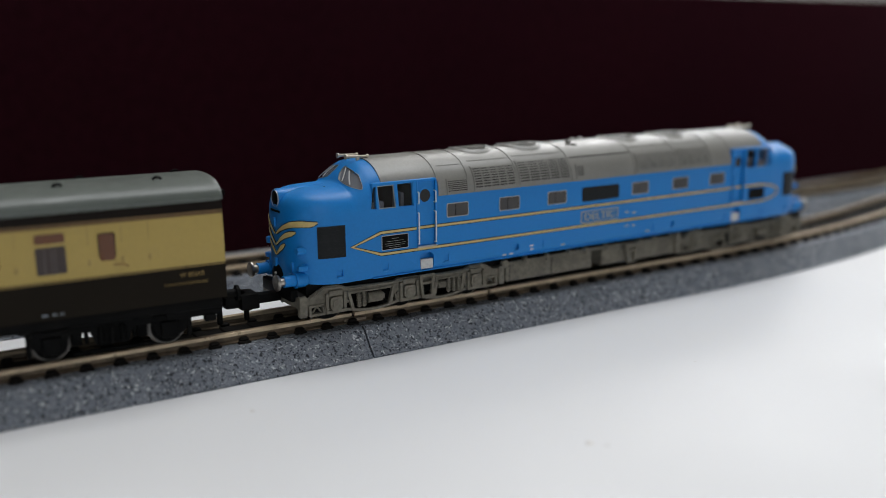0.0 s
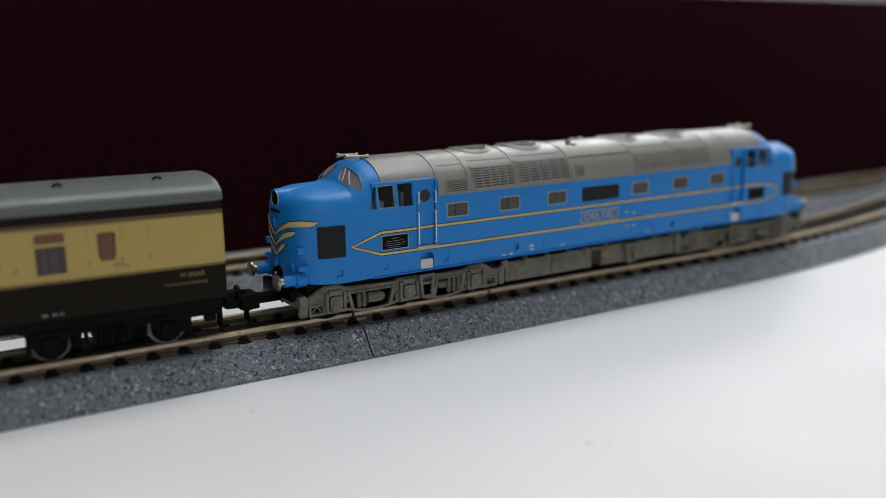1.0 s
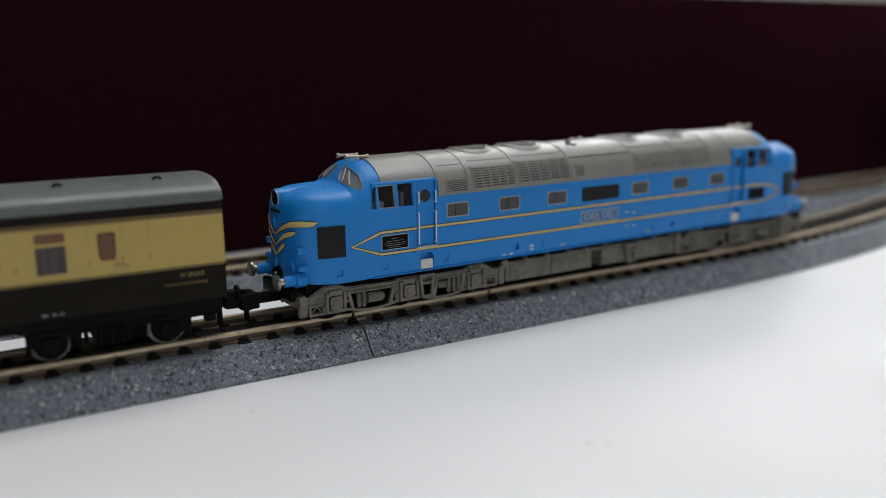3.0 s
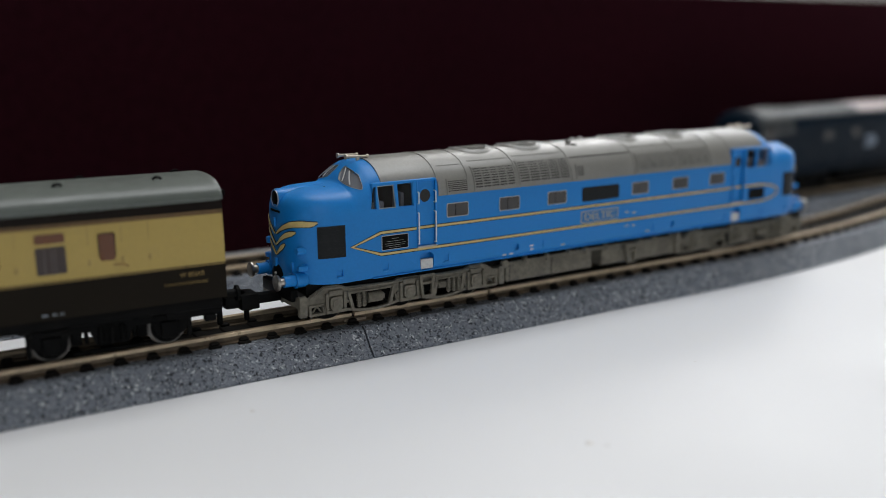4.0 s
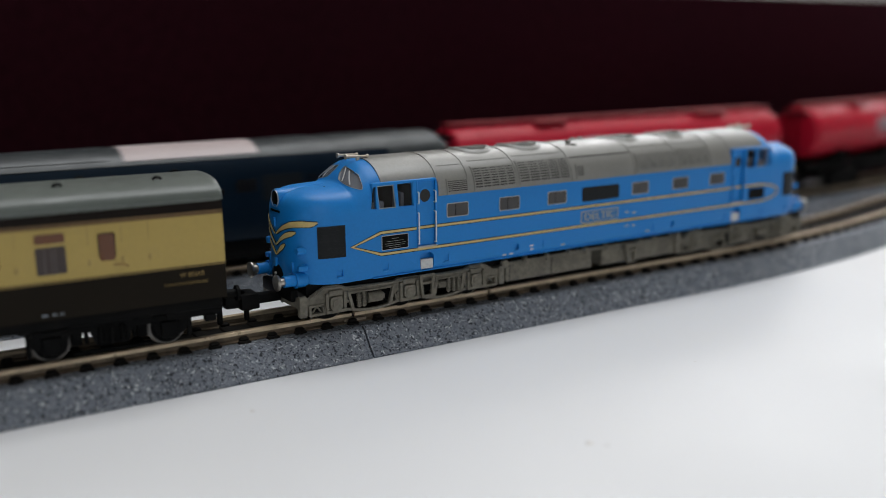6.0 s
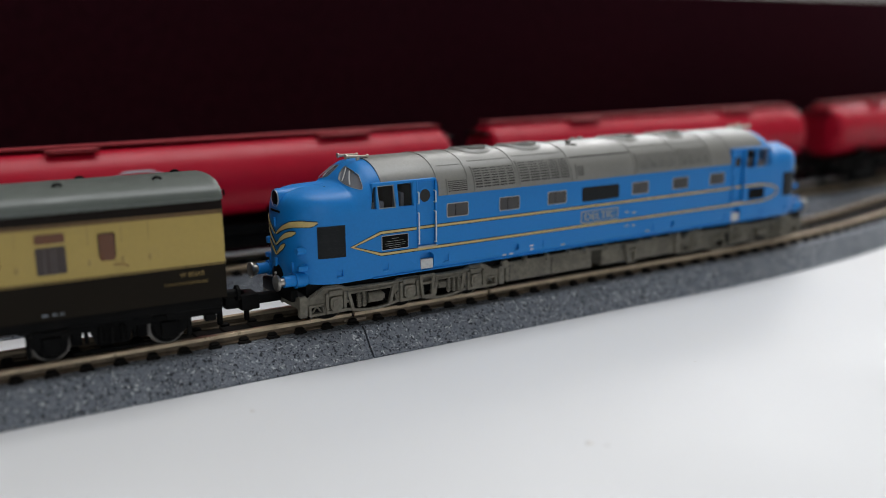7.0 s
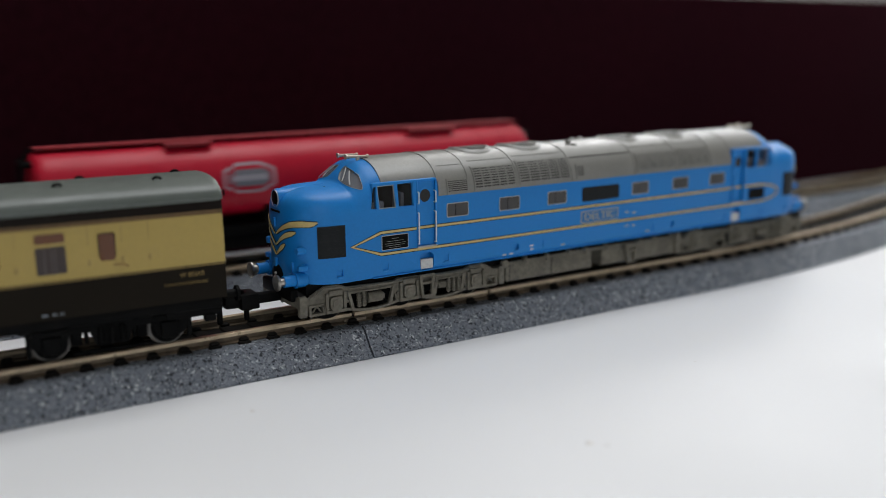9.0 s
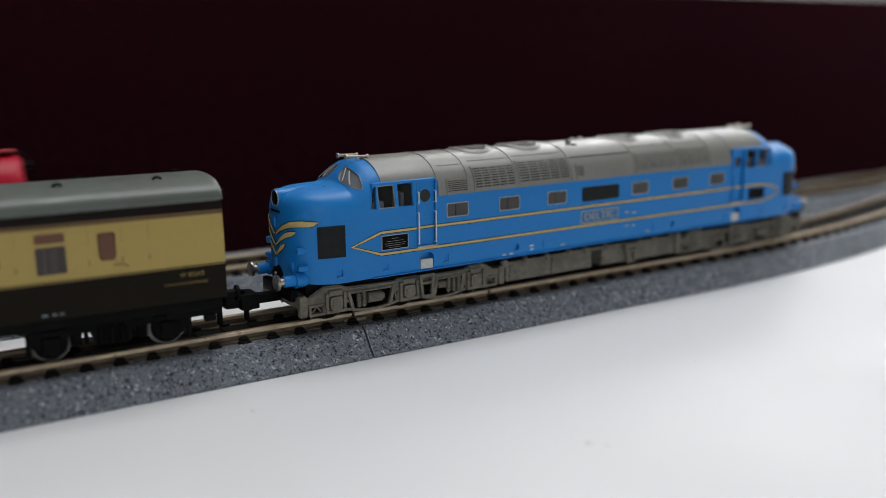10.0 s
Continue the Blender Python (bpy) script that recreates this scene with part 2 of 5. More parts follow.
def ring_plate(bm, outer, inner, y0, y1):
    """A frame between two outlines of equal count."""
    loops = [[bm.verts.new((x, y, z)) for x, z in o] for o, y in ((outer, y0), (outer, y1), (inner, y1), (inner, y0))]
    n = len(outer)
    for a, b in zip(loops, loops[1:] + loops[:1]):
        for i in range(n):
            j = (i + 1) % n
            bm.faces.new((a[i], a[j], b[j], b[i]))
    return bm


B = bmesh.new


# ---- room ----
def plate_open(bm, u0, u1, w0, w1, hole, put, th):
    """A wall of thickness th with one opening; put(u, w, d) gives the place."""
    h0, h1, k0, k1 = hole
    us, ws = [u0, h0, h1, u1], [w0, k0, k1, w1]
    for i in range(3):
        for j in range(3):
            if i == 1 and j == 1:
                continue
            c = [put(u, w, d) for u, w in ((us[i], ws[j]), (us[i + 1], ws[j]), (us[i + 1], ws[j + 1]), (us[i], ws[j + 1])) for d in (0, th)]
            vs = [bm.verts.new(p) for p in c]
            for f in ((0, 2, 4, 6), (1, 3, 5, 7), (0, 1, 3, 2), (2, 3, 5, 4), (4, 5, 7, 6), (6, 7, 1, 0)):
                bm.faces.new([vs[k] for k in f])
    return bm


def setting(name, bm, mat, label, category):
    return tagged(part(name, bm, mat), label, category, kind="structure")


# Mostly unseen room; its rooflight, east and south windows are added for their lamps.
def room():
    x0, x1, y0, y1, z0, z1 = -2300, 2600, -2000, 1600, -745, 1750
    setting("floor", box(B(), x0, x1, y0, y1, z0 - 30, z0), FLOOR, "grey carpeted floor of the room", "floor")
    setting("ceiling", plate_open(B(), x0, x1, y0, y1, (-200, 1100, -400, 600), lambda u, w, d: (u, w, z1 + d), 60), CEILING, "white painted ceiling with an opening for the added rooflight", "ceiling")
    setting("added_rooflight", loft(B(), [[(x, y, z) for x, y in q] for q, z in ((rounded(-200, 1100, -400, 600, 1), z1 + 20), (rounded(-200, 1100, -400, 600, 1), z1 + 50),
                                                                        (rounded(-140, 1040, -340, 540, 1), z1 + 50), (rounded(-140, 1040, -340, 540, 1), z1 + 20), (rounded(-200, 1100, -400, 600, 1), z1 + 20))], caps=False),
            FRAME, "white painted frame of an unseen rooflight added for top light", "window")
    setting("wall_west", box(B(), x0 - 100, x0, y0, y1, z0, z1), WALL, "plain pale painted wall", "wall")
    setting("wall_north", plate_open(B(), x0, x1, z0, z1, (1150, 2550, 400, 1700), lambda u, w, d: (u, y1 + d, w), 100), WALL, "pale painted wall with a window opening", "wall")
    setting("wall_south", plate_open(B(), x0, x1, z0, z1, (-1550, 150, 250, 1450), lambda u, w, d: (u, y0 - d, w), 100), WALL, "pale painted wall with a window opening", "wall")
    setting("wall_east", plate_open(B(), y0, y1, z0, z1, (400, 1500, 300, 1600), lambda u, w, d: (x1 + d, u, w), 100), WALL, "pale painted wall with a window opening", "wall")
    w = setting("added_window_east", loft(B(), [[(x, y, z) for y, z in rounded(*q, 1)] for q, x in (((400, 1500, 300, 1600), x1 + 40), ((400, 1500, 300, 1600), x1 + 70), ((460, 1440, 360, 1540), x1 + 70),
                                                                                            ((460, 1440, 360, 1540), x1 + 40), ((400, 1500, 300, 1600), x1 + 40))], caps=False), FRAME, "white painted frame of an unseen window round a daylight lamp", "window")
    part("glazing_bar", box(B(), x1 + 40, x1 + 70, 925, 975, 360, 1540, 3), FRAME, w)
    w = setting("added_window_south", ring_plate(B(), rounded(-1550, 150, 250, 1450, 1), rounded(-1490, 90, 310, 1390, 1), y0 - 70, y0 - 40), FRAME, "white painted frame of an unseen window round a daylight lamp", "window")
    part("glazing_bar", box(B(), -725, -675, y0 - 70, y0 - 40, 310, 1390, 3), FRAME, w)
    w = setting("window_2", ring_plate(B(), rounded(1150, 2550, 400, 1700, 1), rounded(1210, 2490, 460, 1640, 1), y1 + 40, y1 + 70), FRAME, "white painted frame of an unseen window round a daylight lamp", "window")
    part("glazing_bar", box(B(), 1825, 1875, y1 + 40, y1 + 70, 460, 1640, 3), FRAME, w)


room()


def table():
    t = thing("table", spot(0, 0, 0), "large white laminate table under the model railway", "table")
    part("tabletop", box(B(), -620, 820, -420, 950, -28, 0, 2), TABLE_WHITE, t)
    for x in (-580, 780):
        for y in (-380, 910):
            part("leg", box(B(), x - 25, x + 25, y - 25, y + 25, -745, -28, 2), FRAME, t)
    for x, y, r in ((-79.9, -24.2, 0.55), (-45.0, -60.4, 0.8), (-38.9, -46.3, 0.3), (-7.9, -43.9, 0.25), (-43.5, -62.0, 0.4)):
        bm = B()
        ring = [(x + r * (0.7 + 0.4 * noise.noise((x, y, k * 1.7))) * math.cos(k * 0.628), y + r * (0.9 + 0.6 * noise.noise((y, x, k * 2.1))) * math.sin(k * 0.628)) for k in range(10)]
        loft(bm, [[(a, b, -0.02) for a, b in ring], [(a, b, 0.012) for a, b in ring]])
        part("stain", bm, STAIN, t, "small brownish tea stain")


table()


def backdrop():
    # a board that stands behind the tracks
    bm = box(B(), -135, 256, 0, 7, 0, 69.7, 1.2, 3)
    ob = part("backdrop_board", bm, MAROON)
    ob.matrix_basis = spot(0, 84, 0)
    tagged(ob, "dark maroon cloth-covered board standing behind the tracks", "board")


backdrop()


# ---- tracks ----
def bent(start, bends, s):
    """A line that runs straight to start, then through bends of (radius, degrees): place and heading at s, turning to the back."""
    if s <= start:
        return s, 0.0, 0.0
    x, y, a, s = start, 0.0, 0.0, s - start
    for radius, degrees in bends:
        length = abs(radius) * radians(degrees) if radius else degrees
        d = min(s, length)
        if radius:
            b = a + d / radius
            x, y, a = x + radius * (math.sin(b) - math.sin(a)), y + radius * (math.cos(a) - math.cos(b)), b
        else:
            x, y = x + d * math.cos(a), y + d * math.sin(a)
        s -= d
        if s <= 0:
            break
    return x, y, a


def near_line(s):
    if s >= 0:
        return bent(28, [(381, 15.2), (-300, 15.2), (0, 400)], s)
    x, y, a = bent(125, [(381, 60)], -s)
    return -x, y, -a


def far_line(s):
    if s >= 0:
        x, y, a = bent(135, [(400, 30), (216, 150), (0, 600)], s)
        return x, 47 + y, a
    x, y, a = bent(130, [(315, 30), (249, 150)], -s)
    return -x, 47 + y, -a


def sweep(bm, line, s0, s1, step, section):
    n = max(1, int(math.ceil((s1 - s0) / step)))
    rings = []
    for i in range(n + 1):
        x, y, a = line(s0 + (s1 - s0) * i / n)
        rings.append([(x - math.sin(a) * u, y + math.cos(a) * u, w) for u, w in section])
    return loft(bm, rings)


BED = [(-12.5, 0.05), (-12.5, 0.35), (-8.9, 4.55), (-8.3, 4.85), (8.3, 4.85), (8.9, 4.55), (12.5, 0.35), (12.5, 0.05)]


def rail_head(u):
    return [(u - 0.52, 6.1), (u - 0.52, ZR - 0.1), (u - 0.42, ZR), (u + 0.42, ZR), (u + 0.52, ZR - 0.1), (u + 0.52, 6.1)]


def rail_web(u):
    return [(u - 0.95, 4.95), (u - 0.95, 5.15), (u - 0.2, 5.35), (u - 0.2, 6.15), (u + 0.2, 6.15), (u + 0.2, 5.35), (u + 0.95, 5.15), (u + 0.95, 4.95)]


def sleeper_mesh(bm):
    box(bm, -1.1, 1.1, -6.75, 6.75, 4.5, 5.25, 0.2, 1)
    for u in (-4.95, 4.95):
        for side in (-1, 1):
            box(bm, -0.8, 0.8, u + side * 0.95 - 0.5, u + side * 0.95 + 0.5, 5.1, 5.8, 0.25, 1)
    return bm


def track(name, line, cuts, rail_cuts, label, seen):
    t = thing(name, spot(0, 0, 0), label, "model track", kind="structure")
    for a, b in zip(cuts, cuts[1:]):
        part("roadbed", sweep(B(), line, a + 0.18, b - 0.18, 6, BED), BALLAST, t, smooth=20)
    for u in (-4.95, 4.95):
        for a, b in zip(rail_cuts, rail_cuts[1:]):
            r = part("rail", sweep(B(), line, a + 0.3, b - 0.3, 6, rail_head(u)), RAIL, t)
            part("rail_web", sweep(B(), line, a + 0.3, b - 0.3, 6, rail_web(u)), RAIL_WEB, r, "brown rail web and foot, darkened for shade under the head")
    # Dark strip between the rails stands in for shade under the vehicles.
    for a, b in zip(cuts, cuts[1:]):
        part("shade_strip", sweep(B(), line, a + 0.2, b - 0.2, 6, [(-4.2, 4.8), (-4.2, 4.98), (4.2, 4.98), (4.2, 4.8)]), SLEEPER, t)
    first, pitch, rest = None, 5.05, B()
    n0, n1 = int(math.ceil((cuts[0] + 2) / pitch)), int((cuts[-1] - 2) / pitch)
    for i in range(n0, n1 + 1):
        x, y, a = line(i * pitch + 1.3)
        m = spot(x, y, 0, 0, 0, math.degrees(a))
        if seen[0] < i * pitch < seen[1]:
            if first is None:
                first = part("sleeper", sleeper_mesh(B()), SLEEPER, t)
                first.matrix_basis = m
            else:
                again(first, "sleeper", t, m)
        else:
            g = bmesh.ops.create_cube(rest, size=1.0)["verts"]
            mm = pose(x, y, 0, 0, 0, math.degrees(a))
            for v in g:
                v.co = mm @ Vector((v.co.x * 2.5, v.co.y * 15.8, 4.99 + v.co.z * 0.58))
    tagged(part("far_sleepers", rest, SLEEPER, t), kind="stuff")
    # dark joiner web beside each joint of the rails
    for c in cuts[1:-1]:
        x, y, a = line(c)
        for u in (-4.95, 4.95):
            j = part("rail_joiner", box(B(), -2.2, 2.2, u - 0.75, u + 0.75, 5.0, 5.75, 0.12, 1), RAIL_JOINER, t)
            j.matrix_basis = spot(x, y, 0, 0, 0, math.degrees(a))
    return t


track("near_track", near_line, [-330, -177.5, -53.5, 90, 300], [-330, -177.5, -53.8, -24.4, 90, 300], "grey ballasted model track with brown sleepers and brassy rails", (-128, 175))
track("far_track", far_line, [-900, -600, -330, -150, 36, 160, 420, 700, 1000, 1330], [-900, -600, -330, -150, 36, 160, 420, 700, 1000, 1330], "parallel grey ballasted model track behind the first", (-128, 215))


# ---- the blue diesel locomotive ----
def half_profile(w, zb, zs, h, power, tuck=0.0, n=12):
    """A body section: from the sill up the side to the shoulder zs, and over the roof to h; a closed ring of points (y, z)."""
    left = [(-(w - tuck), zb), (-w, zb + 0.8)] + [(-w, zb + 0.8 + (zs - zb - 0.8) * k / 4) for k in range(1, 5)]
    for k in range(1, n + 1):
        a = (math.pi / 2) * k / n
        left.append((-w * math.cos(a) ** (2 / power), zs + (h - zs) * math.sin(a) ** (2 / power)))
    left[-1] = (0, h)
    return left + [(-y, z) for y, z in left[-2::-1]]


def engine_rings():
    """Sections from the nose tip to the middle: (x, half width, sill, shoulder, height, power)."""
    nose = []
    for x in (-66.09, -66.02, -65.9, -65.7, -65.45, -65.1, -64.65, -64.1, -63.4, -62.6, -61.7, -60.7, -59.6, -58.6):
        k = min((-57.0 - x) / 9.1, 0.9995)
        h, zs = 20.0 + 3.05 * (1 - k ** 4) ** 0.5 - 0.12 * k, 17.1 - 0.9 * k ** 6
        nose.append((x, 8.75 * (1 - k ** 2.5) ** 0.4, 6.7 + 0.5 * k, zs + 0.5, h, 3.4))
    return nose + [(-56.2, 8.85, 6.8, 17.8, 23.1, 3.2), (-55.4, 8.9, 6.85, 18.1, 23.4, 2.8), (-54.3, 8.95, 6.85, 18.6, 24.8, 2.4), (-53.0, 9.0, 6.9, 19.3, 26.1, 2.3),
                   (-51.8, 9.0, 6.9, 19.9, 26.8, 2.25), (-50.4, 9.0, 6.9, 20.3, 27.05, 2.2), (-47.2, 9.0, 6.9, 20.3, 27.15, 2.2)]


def grid_on(tree, origin, du, dv, nu, nv, way, lift):
    """A grid of points cast along way on to a body: rows of (place, normal)."""
    out = []
    for j in range(nv + 1):
        row = []
        for i in range(nu + 1):
            p = origin(i / nu, j / nv)
            hit, nrm, _, _ = tree.ray_cast(p - way * 40, way)
            if hit is None:
                hit, nrm, _, _ = tree.find_nearest(p)
            if nrm.dot(way) > 0:
                nrm = -nrm
            row.append((hit + nrm * lift, nrm))
        out.append(row)
    return out


def skin(bm, rows, thick):
    """A thin shell of the rows of points, thick deep, with its rim closed."""
    top = [[bm.verts.new(p) for p, _ in r] for r in rows]
    low = [[bm.verts.new(p - n * thick) for p, n in r] for r in rows]
    h, w = len(rows), len(rows[0])
    for j in range(h - 1):
        for i in range(w - 1):
            bm.faces.new((top[j][i], top[j][i + 1], top[j + 1][i + 1], top[j + 1][i]))
            bm.faces.new((low[j][i], low[j + 1][i], low[j + 1][i + 1], low[j][i + 1]))
    rim = [(0, i) for i in range(w)] + [(j, w - 1) for j in range(1, h)] + [(h - 1, i) for i in range(w - 2, -1, -1)] + [(j, 0) for j in range(h - 2, 0, -1)]
    for (j, i), (k, l) in zip(rim, rim[1:] + rim[:1]):
        bm.faces.new((top[j][i], low[j][i], low[k][l], top[k][l]))
    return bm


def quad(a, b, c, d):
    """A function of (u, v) over the corners a (0,0), b (1,0), c (1,1), d (0,1)."""
    a, b, c, d = (Vector(p) for p in (a, b, c, d))
    return lambda u, v: (a * (1 - u) + b * u) * (1 - v) + (d * (1 - u) + c * u) * v


def rounded_quad(corners, soft):
    """The points (u, v) of a quad whose corners are drawn in."""
    flat = quad(*corners)

    def at(u, v):
        a, b = 2 * u - 1, 2 * v - 1
        return flat(0.5 + 0.5 * a * math.sqrt(1 - soft * b * b / 2), 0.5 + 0.5 * b * math.sqrt(1 - soft * a * a / 2))
    return at


def rim_band(bm, outer, inner, thick):
    """A frame between the rims of two equal grids of (place, normal)."""
    h, w = len(outer), len(outer[0])
    rim = [(0, i) for i in range(w)] + [(j, w - 1) for j in range(1, h)] + [(h - 1, i) for i in range(w - 2, -1, -1)] + [(j, 0) for j in range(h - 2, 0, -1)]
    loops = [[bm.verts.new(g[j][i][0] - g[j][i][1] * d) for j, i in rim] for g, d in ((outer, thick), (outer, 0), (inner, 0), (inner, thick))]
    n = len(rim)
    for a, b in zip(loops, loops[1:] + loops[:1]):
        for i in range(n):
            bm.faces.new((a[i], a[(i + 1) % n], b[(i + 1) % n], b[i]))
    return bm


def draped(bm, tree, corners, way, lift, thick, nu=6, nv=6, soft=0.0):
    return skin(bm, grid_on(tree, rounded_quad(corners, soft), None, None, nu, nv, Vector(way).normalized(), lift), thick)


def ribbon(bm, tree, pts, widths, way, lift, thick, sub=5):
    """A painted stripe along a curve of points, each with its width, cast on to a body."""
    way = Vector(way).normalized()
    pts = [Vector(p) for p in pts]
    line, wd = [], []
    for i in range(len(pts) - 1):
        p0, p1, p2, p3 = pts[max(i - 1, 0)], pts[i], pts[i + 1], pts[min(i + 2, len(pts) - 1)]
        for k in range(sub + (i == len(pts) - 2)):
            t = k / sub
            line.append(0.5 * ((2 * p1) + (p2 - p0) * t + (2 * p0 - 5 * p1 + 4 * p2 - p3) * t * t + (3 * p1 - p0 - 3 * p2 + p3) * t ** 3))
            wd.append(widths[i] * (1 - t) + widths[i + 1] * t)
    ends = []
    for k, p in enumerate(line):
        d = (line[min(k + 1, len(line) - 1)] - line[max(k - 1, 0)]).normalized()
        s = d.cross(way).normalized() * wd[k] / 2
        ends.append((p - s, p + s))
    rows = []
    for side in (0, 0.5, 1):
        row = []
        for a, b in ends:
            p = a * (1 - side) + b * side
            hit, nrm, _, _ = tree.ray_cast(p - way * 40, way)
            if hit is None:
                hit, nrm, _, _ = tree.find_nearest(p)
            if nrm.dot(way) > 0:
                nrm = -nrm
            row.append((hit + nrm * lift, nrm))
        rows.append(row)
    return skin(bm, rows, thick)


def engine_body():
    half = engine_rings()
    rings = half + [(-x, *rest) for x, *rest in reversed(half)]
    fine = []
    for a, b in zip(rings, rings[1:]):
        n = 3 if 50 < abs(a[0]) < 58.7 and 50 < abs(b[0]) < 58.7 else 1
        fine += [tuple(p + (q - p) * i / n for p, q in zip(a, b)) for i in range(n)]
    fine.append(rings[-1])
    bm = B()
    loft(bm, [[(x, y, z) for y, z in half_profile(w, zb, zs, h, p, 0.35)] for x, w, zb, zs, h, p in fine])
    bmesh.ops.triangulate(bm, faces=bm.faces)
    bmesh.ops.recalc_face_normals(bm, faces=bm.faces)
    return bm



def lettering(text, size, mat, parent, m, name="lettering", width=None):
    """Raised letters of the built-in font, in the plane of x and z, size high in millimetres, at the pose m."""
    cu = bpy.data.curves.new(name, "FONT")
    cu.body, cu.size, cu.extrude, cu.align_x, cu.align_y = text, size * MM * 1.4, 0.012 * MM, "CENTER", "CENTER"
    tmp = bpy.data.objects.new(name, cu)
    scene.collection.objects.link(tmp)
    bpy.context.view_layer.update()
    me = bpy.data.meshes.new_from_object(tmp)
    bpy.data.objects.remove(tmp)
    bpy.data.curves.remove(cu)
    if width:
        xs = [v.co.x for v in me.vertices]
        f = width * MM / (max(xs) - min(xs))
        for v in me.vertices:
            v.co.x *= f
    me.materials.clear()
    me.materials.append(mat)
    ob = new(name, me)
    ob.parent, ob.matrix_basis = parent, m @ pose(0, 0, 0, 90, 0, 0)
    return ob


ROOF_Z, ROOF_H, ROOF_P = 20.3, 27.15, 2.2


def roof_angle(z):
    return math.asin(min(1, ((z - ROOF_Z) / (ROOF_H - ROOF_Z)) ** (ROOF_P / 2)))


def roof_point(x, a, lift, side=-1):
    """A point over the roof: a from 0 at the eaves to half a turn at the other eaves."""
    c, q = math.cos(a), math.sin(a)
    y, z = abs(c) ** (2 / ROOF_P) * math.copysign(1, c) * 9.0, ROOF_Z + (ROOF_H - ROOF_Z) * max(q, 0) ** (2 / ROOF_P)
    n = Vector((0, math.copysign(abs(c) ** (2 - 2 / ROOF_P), c) / 9.0, max(q, 0) ** (2 - 2 / ROOF_P) / (ROOF_H - ROOF_Z))).normalized()
    p = Vector((x, y, z)) + n * lift
    return Vector((x, side * p.y, p.z)), Vector((0, side * n.y, n.z))


def roof_patch(bm, x0, x1, a0, a1, lift, thick, side=-1, na=6, nx=1):
    rows = [[roof_point(x0 + (x1 - x0) * i / nx, a0 + (a1 - a0) * j / na, lift, side) for i in range(nx + 1)] for j in range(na + 1)]
    return skin(bm, rows, thick)


def louvre(t, x0, x1, z0, z1, columns, slats, side, lift=0.2):
    """A grille let into the roof: a dark back, raised slats, and posts between the columns."""
    a0, a1 = roof_angle(z0), roof_angle(z1)
    g = part("roof_grille", roof_patch(B(), x0, x1, a0, a1, lift, 0.08, side), DARK_SLOT, t, "grey louvred roof grille")
    w = (x1 - x0) / columns
    for c in range(columns):
        for k in range(slats):
            b0 = a0 + (a1 - a0) * (k + 0.18) / slats
            b1 = a0 + (a1 - a0) * (k + (0.72 if slats < 12 else 0.9)) / slats
            part("slat", roof_patch(B(), x0 + w * c + 0.12, x0 + w * (c + 1) - 0.12, b0, b1, lift + 0.14, 0.14, side, 1), ROOF_GREY, g)
    for c in range(columns + 1):
        xx = x0 + w * c
        part("post", roof_patch(B(), xx - 0.13, xx + 0.13, a0 - 0.02, a1 + 0.02, lift + 0.16, 0.16, side), ROOF_GREY, g)
    for b in (a0, a1):
        part("rim", roof_patch(B(), x0 - 0.1, x1 + 0.1, b - 0.02, b + 0.02, lift + 0.16, 0.16, side, 1), ROOF_GREY, g)
    return g


def window(t, x0, x1, z0, z1, y, side, frame_mat, glass, name="window", r=0.35, rim=0.13, proud=0.1):
    """A framed window on a body side at y."""
    o, i = rounded(x0, x1, z0, z1, r), rounded(x0 + rim, x1 - rim, z0 + rim, z1 - rim, max(r - rim * 0.5, 0.08))
    w = part(name, ring_plate(B(), o, i, side * (y - 0.05), side * (y + proud)), frame_mat, t)
    part("pane", slab(B(), rounded(x0 + rim * 0.5, x1 - rim * 0.5, z0 + rim * 0.5, z1 - rim * 0.5, r * 0.6), side * (y - 0.04), side * (y + 0.035)), glass, w)
    return w


def rods(bm, pts, r, n=8):
    for a, b in zip(pts, pts[1:]):
        cyl(bm, a, b, r, n)
    for p in pts[1:-1]:
        ball(bm, p, r, n=8)
    return bm


def step_frame(parent, x0, x1, z0, z1, y, side):
    o = [(x0, z1), (x0, z1 - 0.6), (x0 + 0.45, z0), (x1 - 0.45, z0), (x1, z1 - 0.6), (x1, z1)]
    i = [(x0 + 0.5, z1 - 0.5), (x0 + 0.55, z1 - 0.8), (x0 + 0.85, z0 + 0.45), (x1 - 0.85, z0 + 0.45), (x1 - 0.55, z1 - 0.8), (x1 - 0.5, z1 - 0.5)]
    s = part("footstep", ring_plate(B(), o, i, side * (y - 0.5), side * y), BOGIE_GREY, parent, "grey footstep frame")
    part("tread", box(B(), x0 + 0.5, x1 - 0.5, *sorted((side * (y - 1.2), side * (y + 0.1))), (z0 + z1) / 2 + 0.35, (z0 + z1) / 2 + 0.75, 0.08), BOGIE_GREY, s)
    return s


